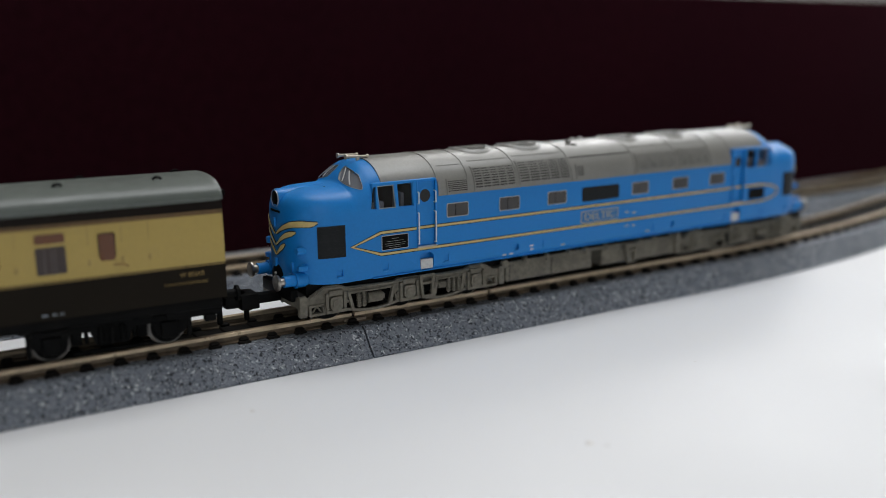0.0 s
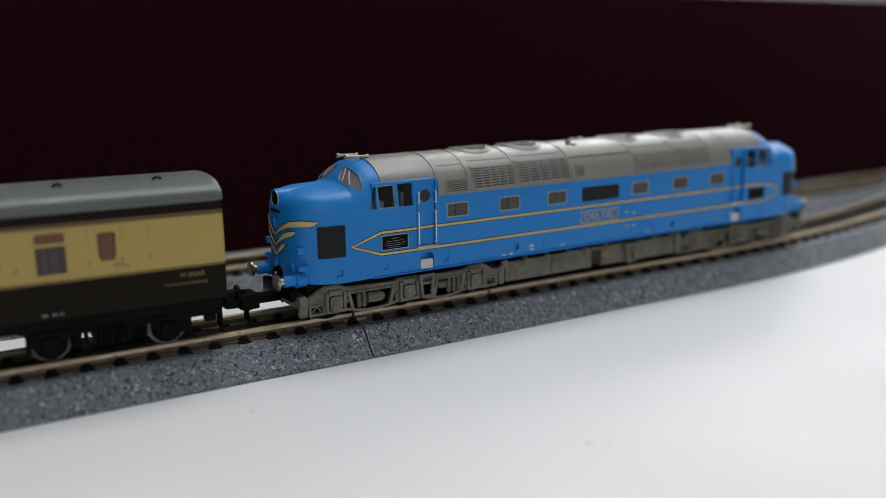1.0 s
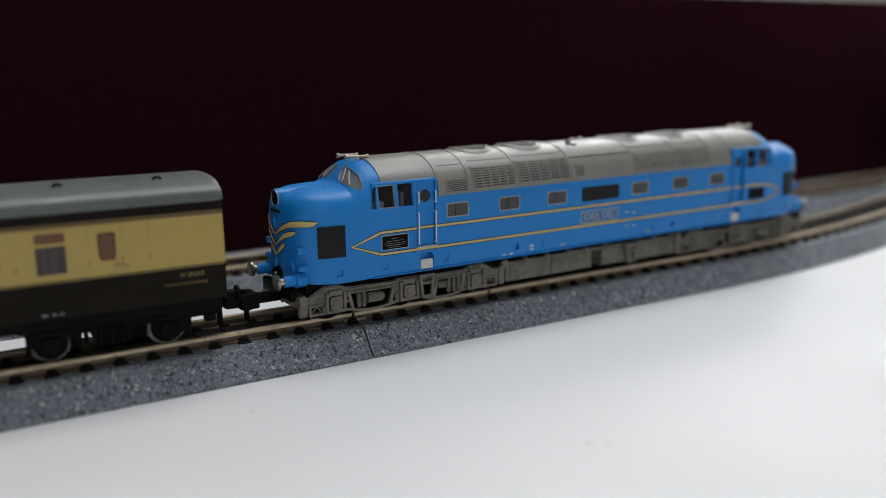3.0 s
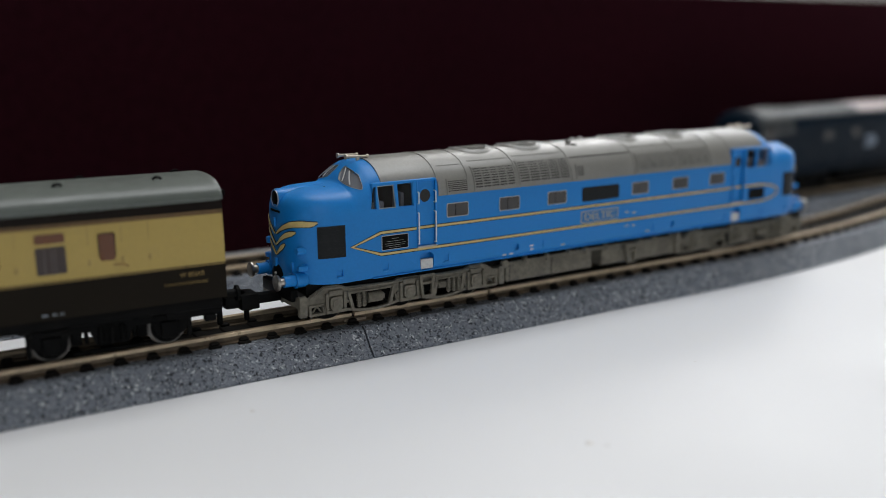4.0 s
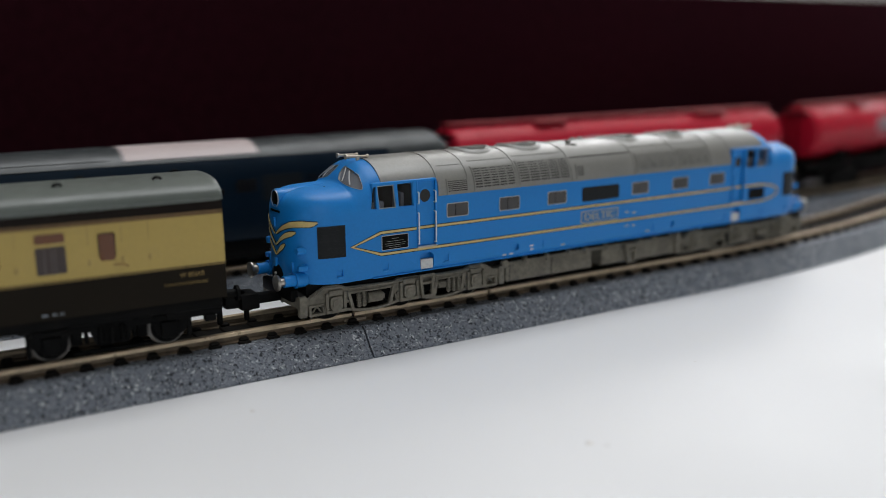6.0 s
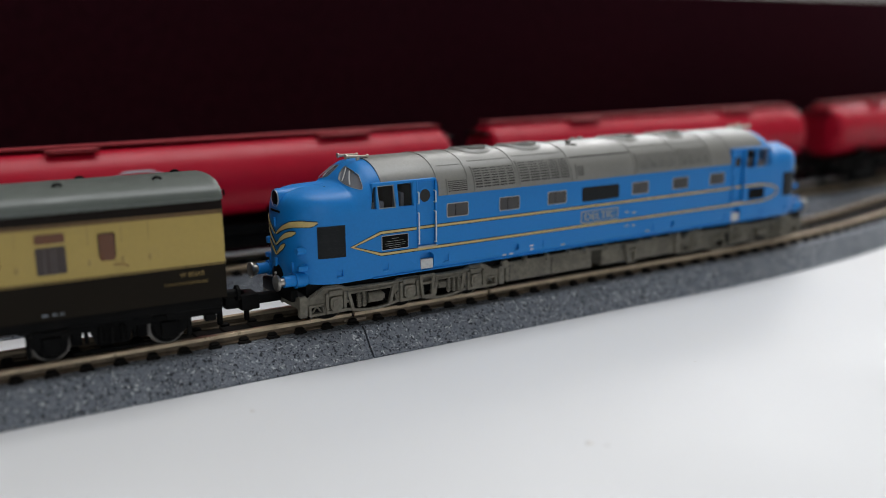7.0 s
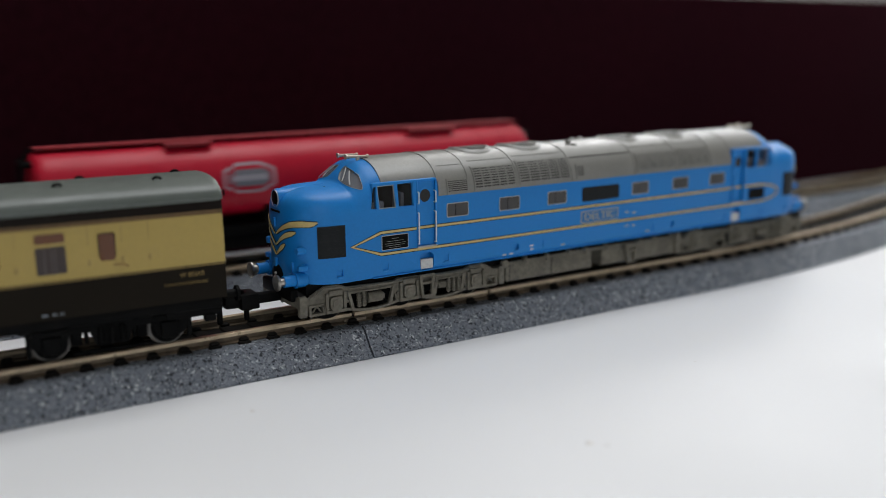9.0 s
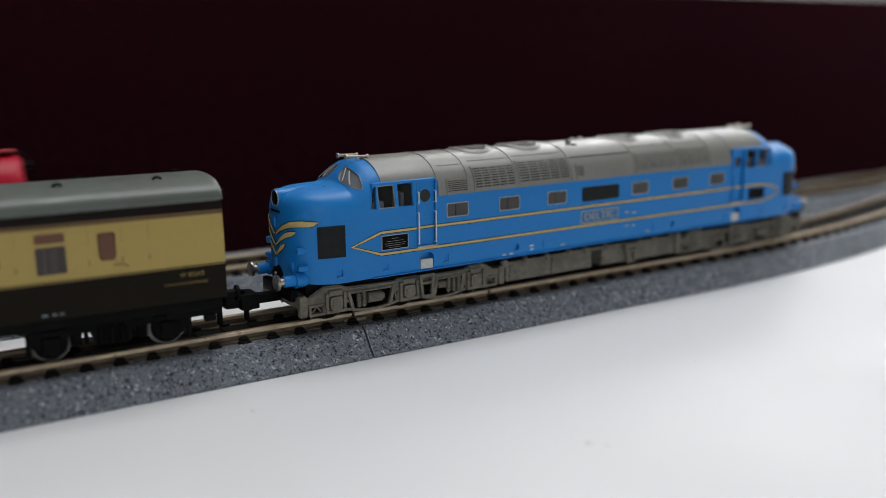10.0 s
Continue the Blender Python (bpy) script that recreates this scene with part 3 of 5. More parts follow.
FRAME_SIDE = [(-21.2, 1.7), (-21.2, 5.2), (-20.0, 5.3), (-19.6, 4.8), (-17.7, 6.0), (-16.5, 6.55), (-13.9, 6.55), (-12.2, 5.9), (-3.0, 5.65), (-1.9, 6.0), (1.9, 6.0), (3.0, 5.65), (12.2, 5.75), (13.9, 6.3),
              (16.5, 6.3), (17.7, 5.7), (19.0, 4.8), (20.2, 4.9), (21.0, 4.9), (21.0, 1.8), (20.0, 1.8), (19.8, 3.6), (17.3, 3.6), (17.0, 2.0), (12.5, 1.8), (12.1, 4.5), (3.1, 4.5), (2.5, 1.9),
              (-2.5, 1.9), (-3.1, 4.5), (-12.1, 4.5), (-12.5, 1.8), (-17.0, 2.0), (-17.3, 3.6), (-19.6, 3.7), (-19.9, 1.7)]


def coil(bm, x, y, z0, z1, r, turns):
    pitch = (z1 - z0) / turns
    for q in range(turns):
        cyl(bm, (x, y, z0 + q * pitch), (x, y, z0 + (q + 0.55) * pitch), r, 10)
    return cyl(bm, (x, y, z0 - 0.2), (x, y, z1 + 0.2), r * 0.62, 8)


def engine_bogie(t, xc, m):
    """A six-wheeled bogie; m is 1 or -1 and turns it end for end."""
    g = part("bogie", box(B(), xc - 18, xc + 18, -5.6, 5.6, 3.0, 6.2, 0.4), BLACK, t, "grey six-wheeled bogie")
    X = lambda u: xc + m * u
    xs = lambda p, q: sorted((X(p), X(q)))
    part("headstock", box(B(), *xs(-21.3, -20.4), -7.2, 7.2, 3.0, 5.0, 0.25), BOGIE_GREY, g)
    for side in (-1, 1):
        y = lambda a, b: sorted((side * a, side * b))
        part("side_frame", slab(B(), [(X(u), z) for u, z in FRAME_SIDE], *y(7.3, 7.9)), BOGIE_GREY, g)
        # raised lip along the top beam
        part("frame_lip", slab(B(), [(X(u), z) for u, z in ((-19.4, 4.75), (-16.6, 6.3), (-13.8, 6.3), (-12.1, 5.65), (12.1, 5.5), (13.9, 6.05), (16.6, 6.05), (18.6, 4.85), (18.7, 4.6), (16.5, 5.75), (14.0, 5.75),
                                                             (12.2, 5.2), (-12.2, 5.35), (-13.9, 6.0), (-16.5, 6.0), (-19.3, 4.45))], *y(7.8, 8.15)), BOGIE_GREY, g)
        for u in (-14.6, 0, 14.6):
            part("wheel", cyl(cyl(B(), (X(u), side * 4.4, 3.62), (X(u), side * 5.3, 3.62), 3.6, 28), (X(u), side * 3.9, 3.62), (X(u), side * 4.4, 3.62), 3.9, 28), BLACK, g, "dark metal wheel")
            # U-shaped horn guide round a domed axlebox
            o = [(-1.95, 5.2), (-1.95, 1.75), (1.95, 1.75), (1.95, 5.2), (1.45, 5.2), (1.45, 2.3), (-1.45, 2.3), (-1.45, 5.2)]
            part("hornguide", slab(B(), [(X(u + p), z) for p, z in o], *y(7.8, 8.5)), BOGIE_GREY, g)
            ax = part("axlebox", slab(B(), rounded(*xs(u - 1.15, u + 1.15), 2.35, 4.6, 0.55), *y(7.8, 8.65)), BOGIE_GREY, g)
            part("axle_cover", slab(B(), rounded(*xs(u - 0.75, u + 0.75), 2.7, 4.1, 0.45), *y(8.6, 8.85)), BOGIE_GREY, ax)
            part("spring_seat", box(B(), *xs(u - 1.3, u + 1.3), *y(7.8, 8.45), 4.75, 5.75, 0.18), BOGIE_GREY, g)
            for p in (-2.25, 2.25):
                part("guide_bolt", cyl(B(), (X(u + p), side * 7.8, 3.4), (X(u + p), side * 8.2, 3.4), 0.28, 8), BOGIE_GREY, g)
        for a, b in ((-12.5, -1.9), (1.9, 12.5)):
            # sagging equalising bar under the springs
            arc = [(a + (b - a) * q / 10, 1.75 - 0.75 * math.sin(math.pi * q / 10)) for q in range(11)]
            part("equalising_bar", slab(B(), [(X(u), z) for u, z in arc] + [(X(u), z + 0.45) for u, z in reversed(arc)], *y(7.4, 8.05)), BOGIE_GREY, g)
        for p, q in ((-12.1, -11.2), (12.1, 11.4), (-2.9, -3.9), (6.1, 5.4)):
            part("strut", slab(B(), [(X(p - 0.3), 5.1), (X(p + 0.3), 5.1), (X(q + 0.3), 1.6), (X(q - 0.3), 1.6)], *y(7.5, 8.2)), BOGIE_GREY, g)
        for u in (-9.9, -8.9, 8.8, 9.9, 11.0):
            part("coil_spring", coil(B(), X(u), side * 7.75, 2.1, 4.4, 0.48, 5), BOGIE_GREY, g)
        part("brake_cylinder", cyl(cyl(B(), (X(-8.2), side * 7.5, 3.3), (X(-5.4), side * 7.5, 3.3), 0.95, 16), (X(-5.4), side * 7.5, 3.3), (X(-4.9), side * 7.5, 3.3), 0.6, 12), BOGIE_GREY, g)
        part("brake_cylinder", cyl(B(), (X(6.4), side * 7.5, 3.5), (X(8.1), side * 7.5, 3.5), 0.7, 14), BOGIE_GREY, g)
        part("brake_rod", rods(B(), [(X(-11.8), side * 8.05, 4.95), (X(-7.0), side * 8.05, 4.75), (X(-2.6), side * 8.05, 4.95)], 0.16), BOGIE_GREY, g)
        part("brake_rod", rods(B(), [(X(2.6), side * 8.05, 4.8), (X(7.5), side * 8.05, 4.7), (X(11.8), side * 8.05, 4.9)], 0.16), BOGIE_GREY, g)
        # Black box stands in for the shaded space behind the springs.
        part("shade_backing", box(B(), *xs(-12.0, 12.0), *y(5.6, 6.4), 2.2, 5.8, 0.2), BLACK, g)
        for k in (-1, 1):
            # guard step at each end, with its stays
            part("guard_step", ring_plate(B(), rounded(*xs(k * 16.6, k * 19.6), 1.65, 3.6, 0.15), rounded(*xs(k * 17.0, k * 19.2), 2.05, 3.25, 0.1), *y(7.3, 8.2)), BOGIE_GREY, g)
            part("step_stay", rods(B(), [(X(k * 17.2), side * 7.8, 2.1), (X(k * 18.0), side * 7.8, 3.3), (X(k * 18.9), side * 7.8, 2.2)], 0.16), BOGIE_GREY, g)
            part("end_post", box(B(), *xs(k * 20.0, k * 21.3), *y(7.0, 8.25), 1.7, 5.2, 0.15), BOGIE_GREY, g)
            part("sand_pipe", rods(B(), [(X(k * 18.7), side * 7.2, 4.2), (X(k * 18.9), side * 7.0, 2.2), (X(k * 18.4), side * 6.2, 0.9)], 0.22), BOGIE_GREY, g)
    return g


def carve(ob, bm, mat):
    """Cuts the closed forms of bm, in millimetres, out of a part; the cut faces take mat."""
    bmesh.ops.scale(bm, vec=(MM, MM, MM), verts=bm.verts)
    bmesh.ops.recalc_face_normals(bm, faces=bm.faces)
    me = bpy.data.meshes.new("cut")
    bm.to_mesh(me)
    bm.free()
    me.materials.append(mat)
    tool = bpy.data.objects.new("cut", me)
    tool.matrix_world = ob.matrix_world
    scene.collection.objects.link(tool)
    bpy.context.view_layer.update()
    tool.matrix_world = ob.matrix_world
    mod = ob.modifiers.new("cut", "BOOLEAN")
    mod.operation, mod.solver, mod.use_self, mod.material_mode, mod.object = "DIFFERENCE", "EXACT", True, "TRANSFER", tool
    bpy.context.view_layer.update()
    done = bpy.data.meshes.new_from_object(ob.evaluated_get(bpy.context.evaluated_depsgraph_get()))
    ob.modifiers.clear()
    ob.data = done
    bpy.data.objects.remove(tool)
    return ob


def screen_corners(k, side, f=1.0):
    """The corners of a windscreen pane: foot by the middle, foot outside, head outside, head by the middle."""
    pts = [Vector((k * x, side * y, z)) for x, y, z in ((54.9, 1.7, 23.75), (53.1, 8.5, 22.3), (52.9, 6.1, 25.05), (53.05, 0.75, 26.2))]
    c = sum(pts, Vector()) / 4
    return [c + (p - c) * f for p in pts]


CAB_OPENINGS = ([(51.15, 19.15), (52.2, 19.2), (51.75, 22.9), (51.2, 23.1)],
                [(47.25, 19.05), (50.6, 19.05), (51.0, 23.1), (47.7, 23.15)],
                [(43.7, 19.0), (46.75, 19.05), (47.05, 23.2), (43.9, 23.3)])


def cab_cuts(k, side, bm):
    for o in CAB_OPENINGS:
        slab(bm, [(k * x, z) for x, z in o], *sorted((side * 6.0, side * 9.8)))
    return bm


def cab_room(k, bm):
    box(bm, *sorted((k * 43.4, k * 51.6)), -8.3, 8.3, 12.0, 22.8)
    return box(bm, *sorted((k * 43.4, k * 51.3)), -6.2, 6.2, 22.0, 24.6)


def locomotive():
    from mathutils.bvhtree import BVHTree
    t = thing("diesel_locomotive", spot(0, 0, ZR, 0, 0, 1.15), "bright blue model diesel locomotive with grey roof and yellow lining", "locomotive")
    raw = engine_body()
    tree = BVHTree.FromBMesh(raw)
    body = part("body", raw, BLUE, t, smooth=32)
    bpy.context.view_layer.update()
    rooms, cuts = B(), B()
    for k in (-1, 1):
        cab_room(k, rooms)
        for side in (-1, 1):
            cab_cuts(k, side, cuts)
            draped(cuts, tree, screen_corners(k, side), (-k * 0.8, -side * 0.6, -0.1), 0.8, 4.2, 14, 10, 0.5)
            box(cuts, *sorted((k * 39.2, k * 42.9)), *sorted((side * 8.66, side * 9.8)), 11.6, 23.3)
            # arched recess over the label panel, and jacking slots along the sill
            slab(cuts, rounded(*sorted((k * 39.6, k * 42.5)), 7.0, 10.25, 0.9), *sorted((side * 7.9, side * 9.8)))
            for x in (58.4, 49.6, 37.0, 20.9, 14.9):
                slab(cuts, [(k * (x - 0.55), 7.9), (k * (x - 0.55), 9.3), (k * (x + 0.55), 9.3), (k * (x + 0.55), 7.9)], *sorted((side * (8.5 if x in (58.4, 20.9) else 8.84), side * 9.8)))
    carve(body, rooms, CAB_DARK)
    carve(body, cuts, BLUE)
    for k in (-1, 1):
        # cab fittings behind the glass
        part("control_desk", box(B(), *sorted((k * 49.0, k * 51.5)), -8.0, 8.0, 12.1, 20.3, 0.4), DESK_GREY, t, "grey driver's desk")
        for side in (-1, 1):
            st = part("cab_seat", box(B(), *sorted((k * 44.6, k * 47.4)), side * 5.0 - 1.8, side * 5.0 + 1.8, 12.1, 17.6, 0.3), DESK_GREY, t, "grey driver's seat")
            part("backrest", box(B(), *sorted((k * 44.2, k * 45.0)), side * 5.0 - 1.7, side * 5.0 + 1.7, 17.4, 21.2, 0.3), DESK_GREY, st)
    # roof shell, cut back over the cabs
    roof = part("roof", roof_patch(B(), -38.5, 38.5, 0.0, math.pi, 0.16, 0.2, na=40), ROOF_GREY, t, "grey roof with louvred panels")
    a = roof_angle(23.5)
    for k in (-1, 1):
        part("cab_roof", roof_patch(B(), *sorted((k * 38.5, k * 49.8)), a, math.pi - a, 0.14, 0.18, na=30), ROOF_GREY, t, "grey cab roof")
    for x in (-38.5, -31.9, -20.8, -7.4, 9.4, 21.5, 32.0, 38.5):
        part("roof_rib", roof_patch(B(), x - 0.13, x + 0.13, 0.02 if abs(x) < 38 else 0.35, math.pi - (0.02 if abs(x) < 38 else 0.35), 0.27, 0.14, na=34), ROOF_GREY, roof)
    for x0, x1, z in ((-30.5, -21.5, 25.6), (-20.0, -8.0, 25.75), (-7.0, 9.0, 24.7), (10.0, 21.0, 25.6), (22.2, 31.5, 25.6), (-37.5, -32.5, 25.3)):
        for side in (-1, 1):
            b = roof_angle(z)
            part("roof_seam", roof_patch(B(), x0, x1, b - 0.012, b + 0.012, 0.25, 0.1, side, 1), DARK_SLOT if x0 == -7.0 else ROOF_GREY, roof)
    for side in (-1, 1):
        louvre(roof, -36.6, -31.9 - 0.3, 20.6, 22.9, 1, 7, side)
        louvre(roof, -30.6, -21.3, 20.7, 24.6, 5, 9, side)
        louvre(roof, -20.2, -8.0, 20.9, 24.9, 5, 9, side)
        louvre(roof, -6.2, -4.3, 21.0, 23.3, 1, 5, side)
        louvre(roof, 10.2, 20.8, 21.0, 24.3, 4, 12, side)
        louvre(roof, 22.4, 31.4, 20.9, 24.4, 4, 12, side)
    for x, r in ((-25.8, 3.9), (-14.0, 4.3), (12.5, 4.2), (26.5, 4.2)):
        bm = B()
        f = part("roof_fan", loft(bm, [[(x + q * math.cos(w * 0.2618), q * math.sin(w * 0.2618), z - (q * math.sin(w * 0.2618)) ** 2 * 0.035) for w in range(24)] for q, z in
                                       ((r, 26.9), (r, 27.55), (r - 0.25, 27.75), (r - 0.7, 27.6), (r - 0.8, 27.45), (0.5, 27.5))]), DARK_SLOT, roof, "round cooling fan grille")
        for q in range(-6, 7):
            w = math.sqrt(max((r - 0.5) ** 2 - (q * r / 7.0) ** 2, 0.1))
            y0 = q * r / 7.0
            zz = 27.6 - y0 * y0 * 0.035
            part("fan_slat", box(B(), x - w, x + w, y0 - 0.14, y0 + 0.14, zz - 0.2, zz + 0.05), ROOF_GREY, f)
        bm = B()
        loft(bm, [[(x + q * math.cos(w * 0.2618), q * math.sin(w * 0.2618), z - (q * math.sin(w * 0.2618)) ** 2 * 0.035) for w in range(24)] for q, z in
                  ((r + 0.95, 26.75), (r + 0.35, 27.4), (r - 0.05, 27.72), (r - 0.5, 27.74), (r - 0.6, 27.5))], caps=False)
        part("fan_rim", bm, ROOF_GREY, f)
    for x, y in ((-3.2, -2.6), (0.6, 0.6), (2.9, 0.8)):
        part("exhaust_cap", ball(cyl(B(), (x, y, 26.6), (x, y, 27.5), 0.5, 14), (x, y, 27.5), 0.7, sz=0.45), ROOF_GREY, roof)
    part("exhaust_port", ball(B(), (-2.6, -3.4, 26.6), 0.8, sx=1.2, sz=0.6), BLACK, roof)
    part("filler_cap", cyl(B(), (-34.3, -5.2, 25.2), (-34.3, -5.6, 25.6), 0.35, 10), DARK_SLOT, roof)

    for side in (-1, 1):
        y = lambda p, q: sorted((side * p, side * q))
        for k in (-1, 1):
            xs = lambda p, q: sorted((k * p, k * q))
            # cab side with its open windows, recessed door and rails
            cab = part("cab_side", box(B(), *xs(38.9, 51.9), *y(7.4, 9.06), 18.7, 23.65, 0.25), BLUE, t)
            bpy.context.view_layer.update()
            carve(cab, box(cab_cuts(k, side, B()), *xs(39.2, 42.9), *y(8.66, 9.8), 11.6, 23.3), BLUE)
            carve(cab, cab_room(k, B()), CAB_DARK)
            for o, rim in zip(CAB_OPENINGS, (0.0, 0.15, 0.12)):
                c = (sum(x for x, _ in o) / 4, sum(z for _, z in o) / 4)
                edge = [(k * x, z) for x, z in o]
                shrunk = [(k * (x - math.copysign(rim, x - c[0])), z - math.copysign(rim, z - c[1])) for x, z in o]
                pane = part("cab_window", slab(B(), edge, *y(8.62, 8.7)), CAB_GLASS, t, "clear cab side window")
                pane.visible_shadow = False
                if rim:
                    part("window_frame", ring_plate(B(), edge, shrunk, *y(8.66, 8.92)), CHROME_PAINT if rim > 0.14 else BLUE, pane)
            d = part("cab_door", box(B(), *xs(39.25, 42.85), *y(8.4, 8.7), 11.65, 23.2, 0.04, 1), BLUE, t, "blue recessed cab door with round window")
            for x in (39.08, 43.02):
                part("door_jamb", box(B(), *xs(x - 0.12, x + 0.12), *y(8.9, 9.16), 11.4, 23.4, 0.04, 1), BLUE, d)
            c = (k * 41.2, 20.6)
            part("porthole", slab(B(), [(c[0] + 1.15 * math.cos(w * 0.2618), c[1] + 1.2 * math.sin(w * 0.2618)) for w in range(24)], *y(8.6, 8.74)), DARK_GLASS, d)
            part("porthole_rim", ring_plate(B(), [(c[0] + 1.32 * math.cos(w * 0.2618), c[1] + 1.37 * math.sin(w * 0.2618)) for w in range(24)],
                                            [(c[0] + 1.1 * math.cos(w * 0.2618), c[1] + 1.15 * math.sin(w * 0.2618)) for w in range(24)], side * 8.66, side * 8.84), BLUE, d)
            for x in (42.85, 39.3):
                for z0, z1 in ((12.0, 17.7), (19.3, 21.4)):
                    part("handrail", rods(B(), [(k * x, side * 8.75, z0), (k * x, side * 9.4, z0 + 0.1), (k * x, side * 9.4, z1 - 0.1), (k * x, side * 8.75, z1)], 0.13), HANDRAIL if k < 0 else BLUE, d)
            part("door_sill", box(B(), *xs(39.0, 43.05), *y(8.6, 9.35), 11.3, 11.58, 0.04, 1), CHROME_PAINT, d)
            # black mesh panel on the nose flank
            gp = part("nose_grille", draped(B(), tree, ((k * 62.0, side * 9, 11.5), (k * 57.2, side * 9, 11.5), (k * 57.2, side * 9, 17.0), (k * 62.0, side * 9, 17.0)), (0, -side, 0), 0.12, 0.3, 12, 8), BLACK_MESH, t, "black mesh grille")
            for u in range(9):
                zz = 11.85 + u * 0.6
                part("mesh_bar", draped(B(), tree, ((k * 61.9, side * 9, zz), (k * 57.3, side * 9, zz), (k * 57.3, side * 9, zz + 0.12), (k * 61.9, side * 9, zz + 0.12)), (0, -side, 0), 0.15, 0.15, 10, 1), BLACK_MESH, gp)
            # lining: a long lozenge with a point at each end
            for mat, wd, lift in ((LINE_EDGE, 0.66, 0.05), (YELLOW_LINE, 0.40, 0.085)):
                for za, zm in ((14.9, 13.0), (11.05, 13.0)):
                    h, s2 = wd / 2, 1 if za > zm else -1
                    nm = "lining" if mat is YELLOW_LINE else "lining_edge"
                    if k < 0:
                        outer = [(50.5, za + s2 * h), (56.2 + h, zm)]
                        inner = [(56.2 - 2.2 * h, zm), (50.35, za - s2 * h)]
                    else:
                        # a round end
                        turn = [math.pi / 2 * q / 8 for q in range(9)]
                        outer = [(48.2 + (6.8 + h) * math.sin(w), zm + (za - zm + s2 * h) * math.cos(w)) for w in turn]
                        inner = [(48.2 + (6.8 - h) * math.sin(w), zm + (za - zm - s2 * h) * math.cos(w)) for w in reversed(turn)]
                    tip = [(k * 42.92, za + s2 * h)] + [(k * x, z) for x, z in outer + inner] + [(k * 42.92, za - s2 * h)]
                    part(nm, slab(B(), tip, *y(8.95, 9.0 + lift)), mat, t)
                    part(nm, slab(B(), [(0, za + s2 * h), (k * 39.18, za + s2 * h), (k * 39.18, za - s2 * h), (0, za - s2 * h)], *y(8.95, 9.0 + lift)), mat, t)
                    if za > 11.6:
                        part(nm, slab(B(), [(k * 39.25, za + s2 * h), (k * 42.85, za + s2 * h), (k * 42.85, za - s2 * h), (k * 39.25, za - s2 * h)], *y(8.6, 8.7 + lift)), mat, d)
                    else:
                        part(nm, slab(B(), [(k * 39.18, za + s2 * h), (k * 42.92, za + s2 * h), (k * 42.92, za - s2 * h), (k * 39.18, za - s2 * h)], *y(8.95, 9.0 + lift)), mat, t)
            # works plate
            pl = part("works_plate", slab(B(), rounded(*xs(45.0, 50.3), 11.75, 14.25, 0.15), *y(8.9, 9.1)), BLACK, t, "black works plate with small lettering")
            if k < 0:
                part("plate_rim", ring_plate(B(), rounded(*xs(44.95, 50.35), 11.7, 14.3, 0.2), rounded(*xs(45.06, 50.24), 11.81, 14.19, 0.15), side * 8.95, side * 9.13), CHROME_PAINT, pl)
            for zz, w in ((13.65, 0.7), (13.2, 1.7), (12.8, 2.1), (12.45, 1.9), (12.1, 1.2)) if k < 0 else ():
                part("plate_line", box(B(), k * 47.65 - w, k * 47.65 + w, *y(9.0, 9.112), zz - 0.04, zz + 0.04), PLATE_GREY, pl)
            # white panel below the door with its hood
            zig = [(39.75 + 0.13 * q, 8.95 + 0.1 * (q % 2)) for q in range(20)] + [(42.35, 8.8), (42.2, 7.4)] + [(42.22 - 0.13 * q, 7.3 - 0.1 * (q % 2)) for q in range(20)]
            part("white_panel", slab(B(), [(k * x, z) for x, z in zig], *y(8.2, 8.85)), WHITE_PLATE, t, "white label panel with a perforated edge")
            for x in (58.4, 49.6, 37.0, 20.9):
                part("sill_bracket", box(B(), *xs(x - 0.54, x + 0.54), *y(8.5, 9.08), 7.85, 8.2, 0.1, 1), BLUE, t)
            step_frame(t, *xs(39.4, 42.6), 1.9, 6.2, 9.0, side)
        for x in (-34.4, -22.65, -11.1, 11.1, 22.9, 34.3):
            window(t, x - 2.4, x + 2.4, 16.15, 18.75, 9.0, side, CHROME_PAINT, GREY_GLASS)
        for x in (-34.4, -22.65, -11.1, 11.1, 22.9, 34.3):
            part("window_bar", box(B(), x - 0.5, x - 0.38, *y(8.98, 9.06), 16.4, 18.5), BLACK, t)
        part("intake_grille", slab(B(), rounded(-4.7, 5.2, 15.95, 18.8, 0.45), *y(8.9, 9.07)), BLACK_MESH, t, "black air intake panel")
        part("sill_strip", box(B(), -52, 52, *y(8.6, 9.03), 6.85, 7.05, 0.05, 1), BLUE, t)
        # name between the lining
        part("name_panel", ring_plate(B(), rounded(-4.9, 5.1, 11.5, 14.0, 0.1), rounded(-4.74, 4.94, 11.66, 13.84, 0.06), side * 8.97, side * 9.05), NAME_GOLD, t)
        part("name_ground", slab(B(), rounded(-4.8, 5.0, 11.6, 13.9, 0.06), *y(8.9, 9.012)), NAME_BLUE, t, "dull blue-grey name panel")
        lettering("DELTIC", 1.4, NAME_GOLD, t, spot(0.1, side * 9.03, 12.72, 0, 0, 0 if side < 0 else 180), width=8.0)
        for x, z in ((7.6, 12.7), (9.6, 12.4), (7.6, 9.8), (9.6, 9.7), (-17.2, 8.6), (-17.2, 7.9), (-9.4, 7.9), (13.6, 8.0), (-23.8, 7.6), (-22.2, 7.6)):
            part("stencil_mark", box(B(), x - 0.45, x + 0.45, *y(8.98, 9.03), z - 0.13, z + 0.13), LOGO_WHITE if x < -10 else YELLOW_LINE, t)
        step_frame(t, 7.8, 10.9, 1.7, 5.7, 9.0, side)
        step_frame(t, -10.9, -7.8, 1.7, 5.7, 9.0, side) if side > 0 else None
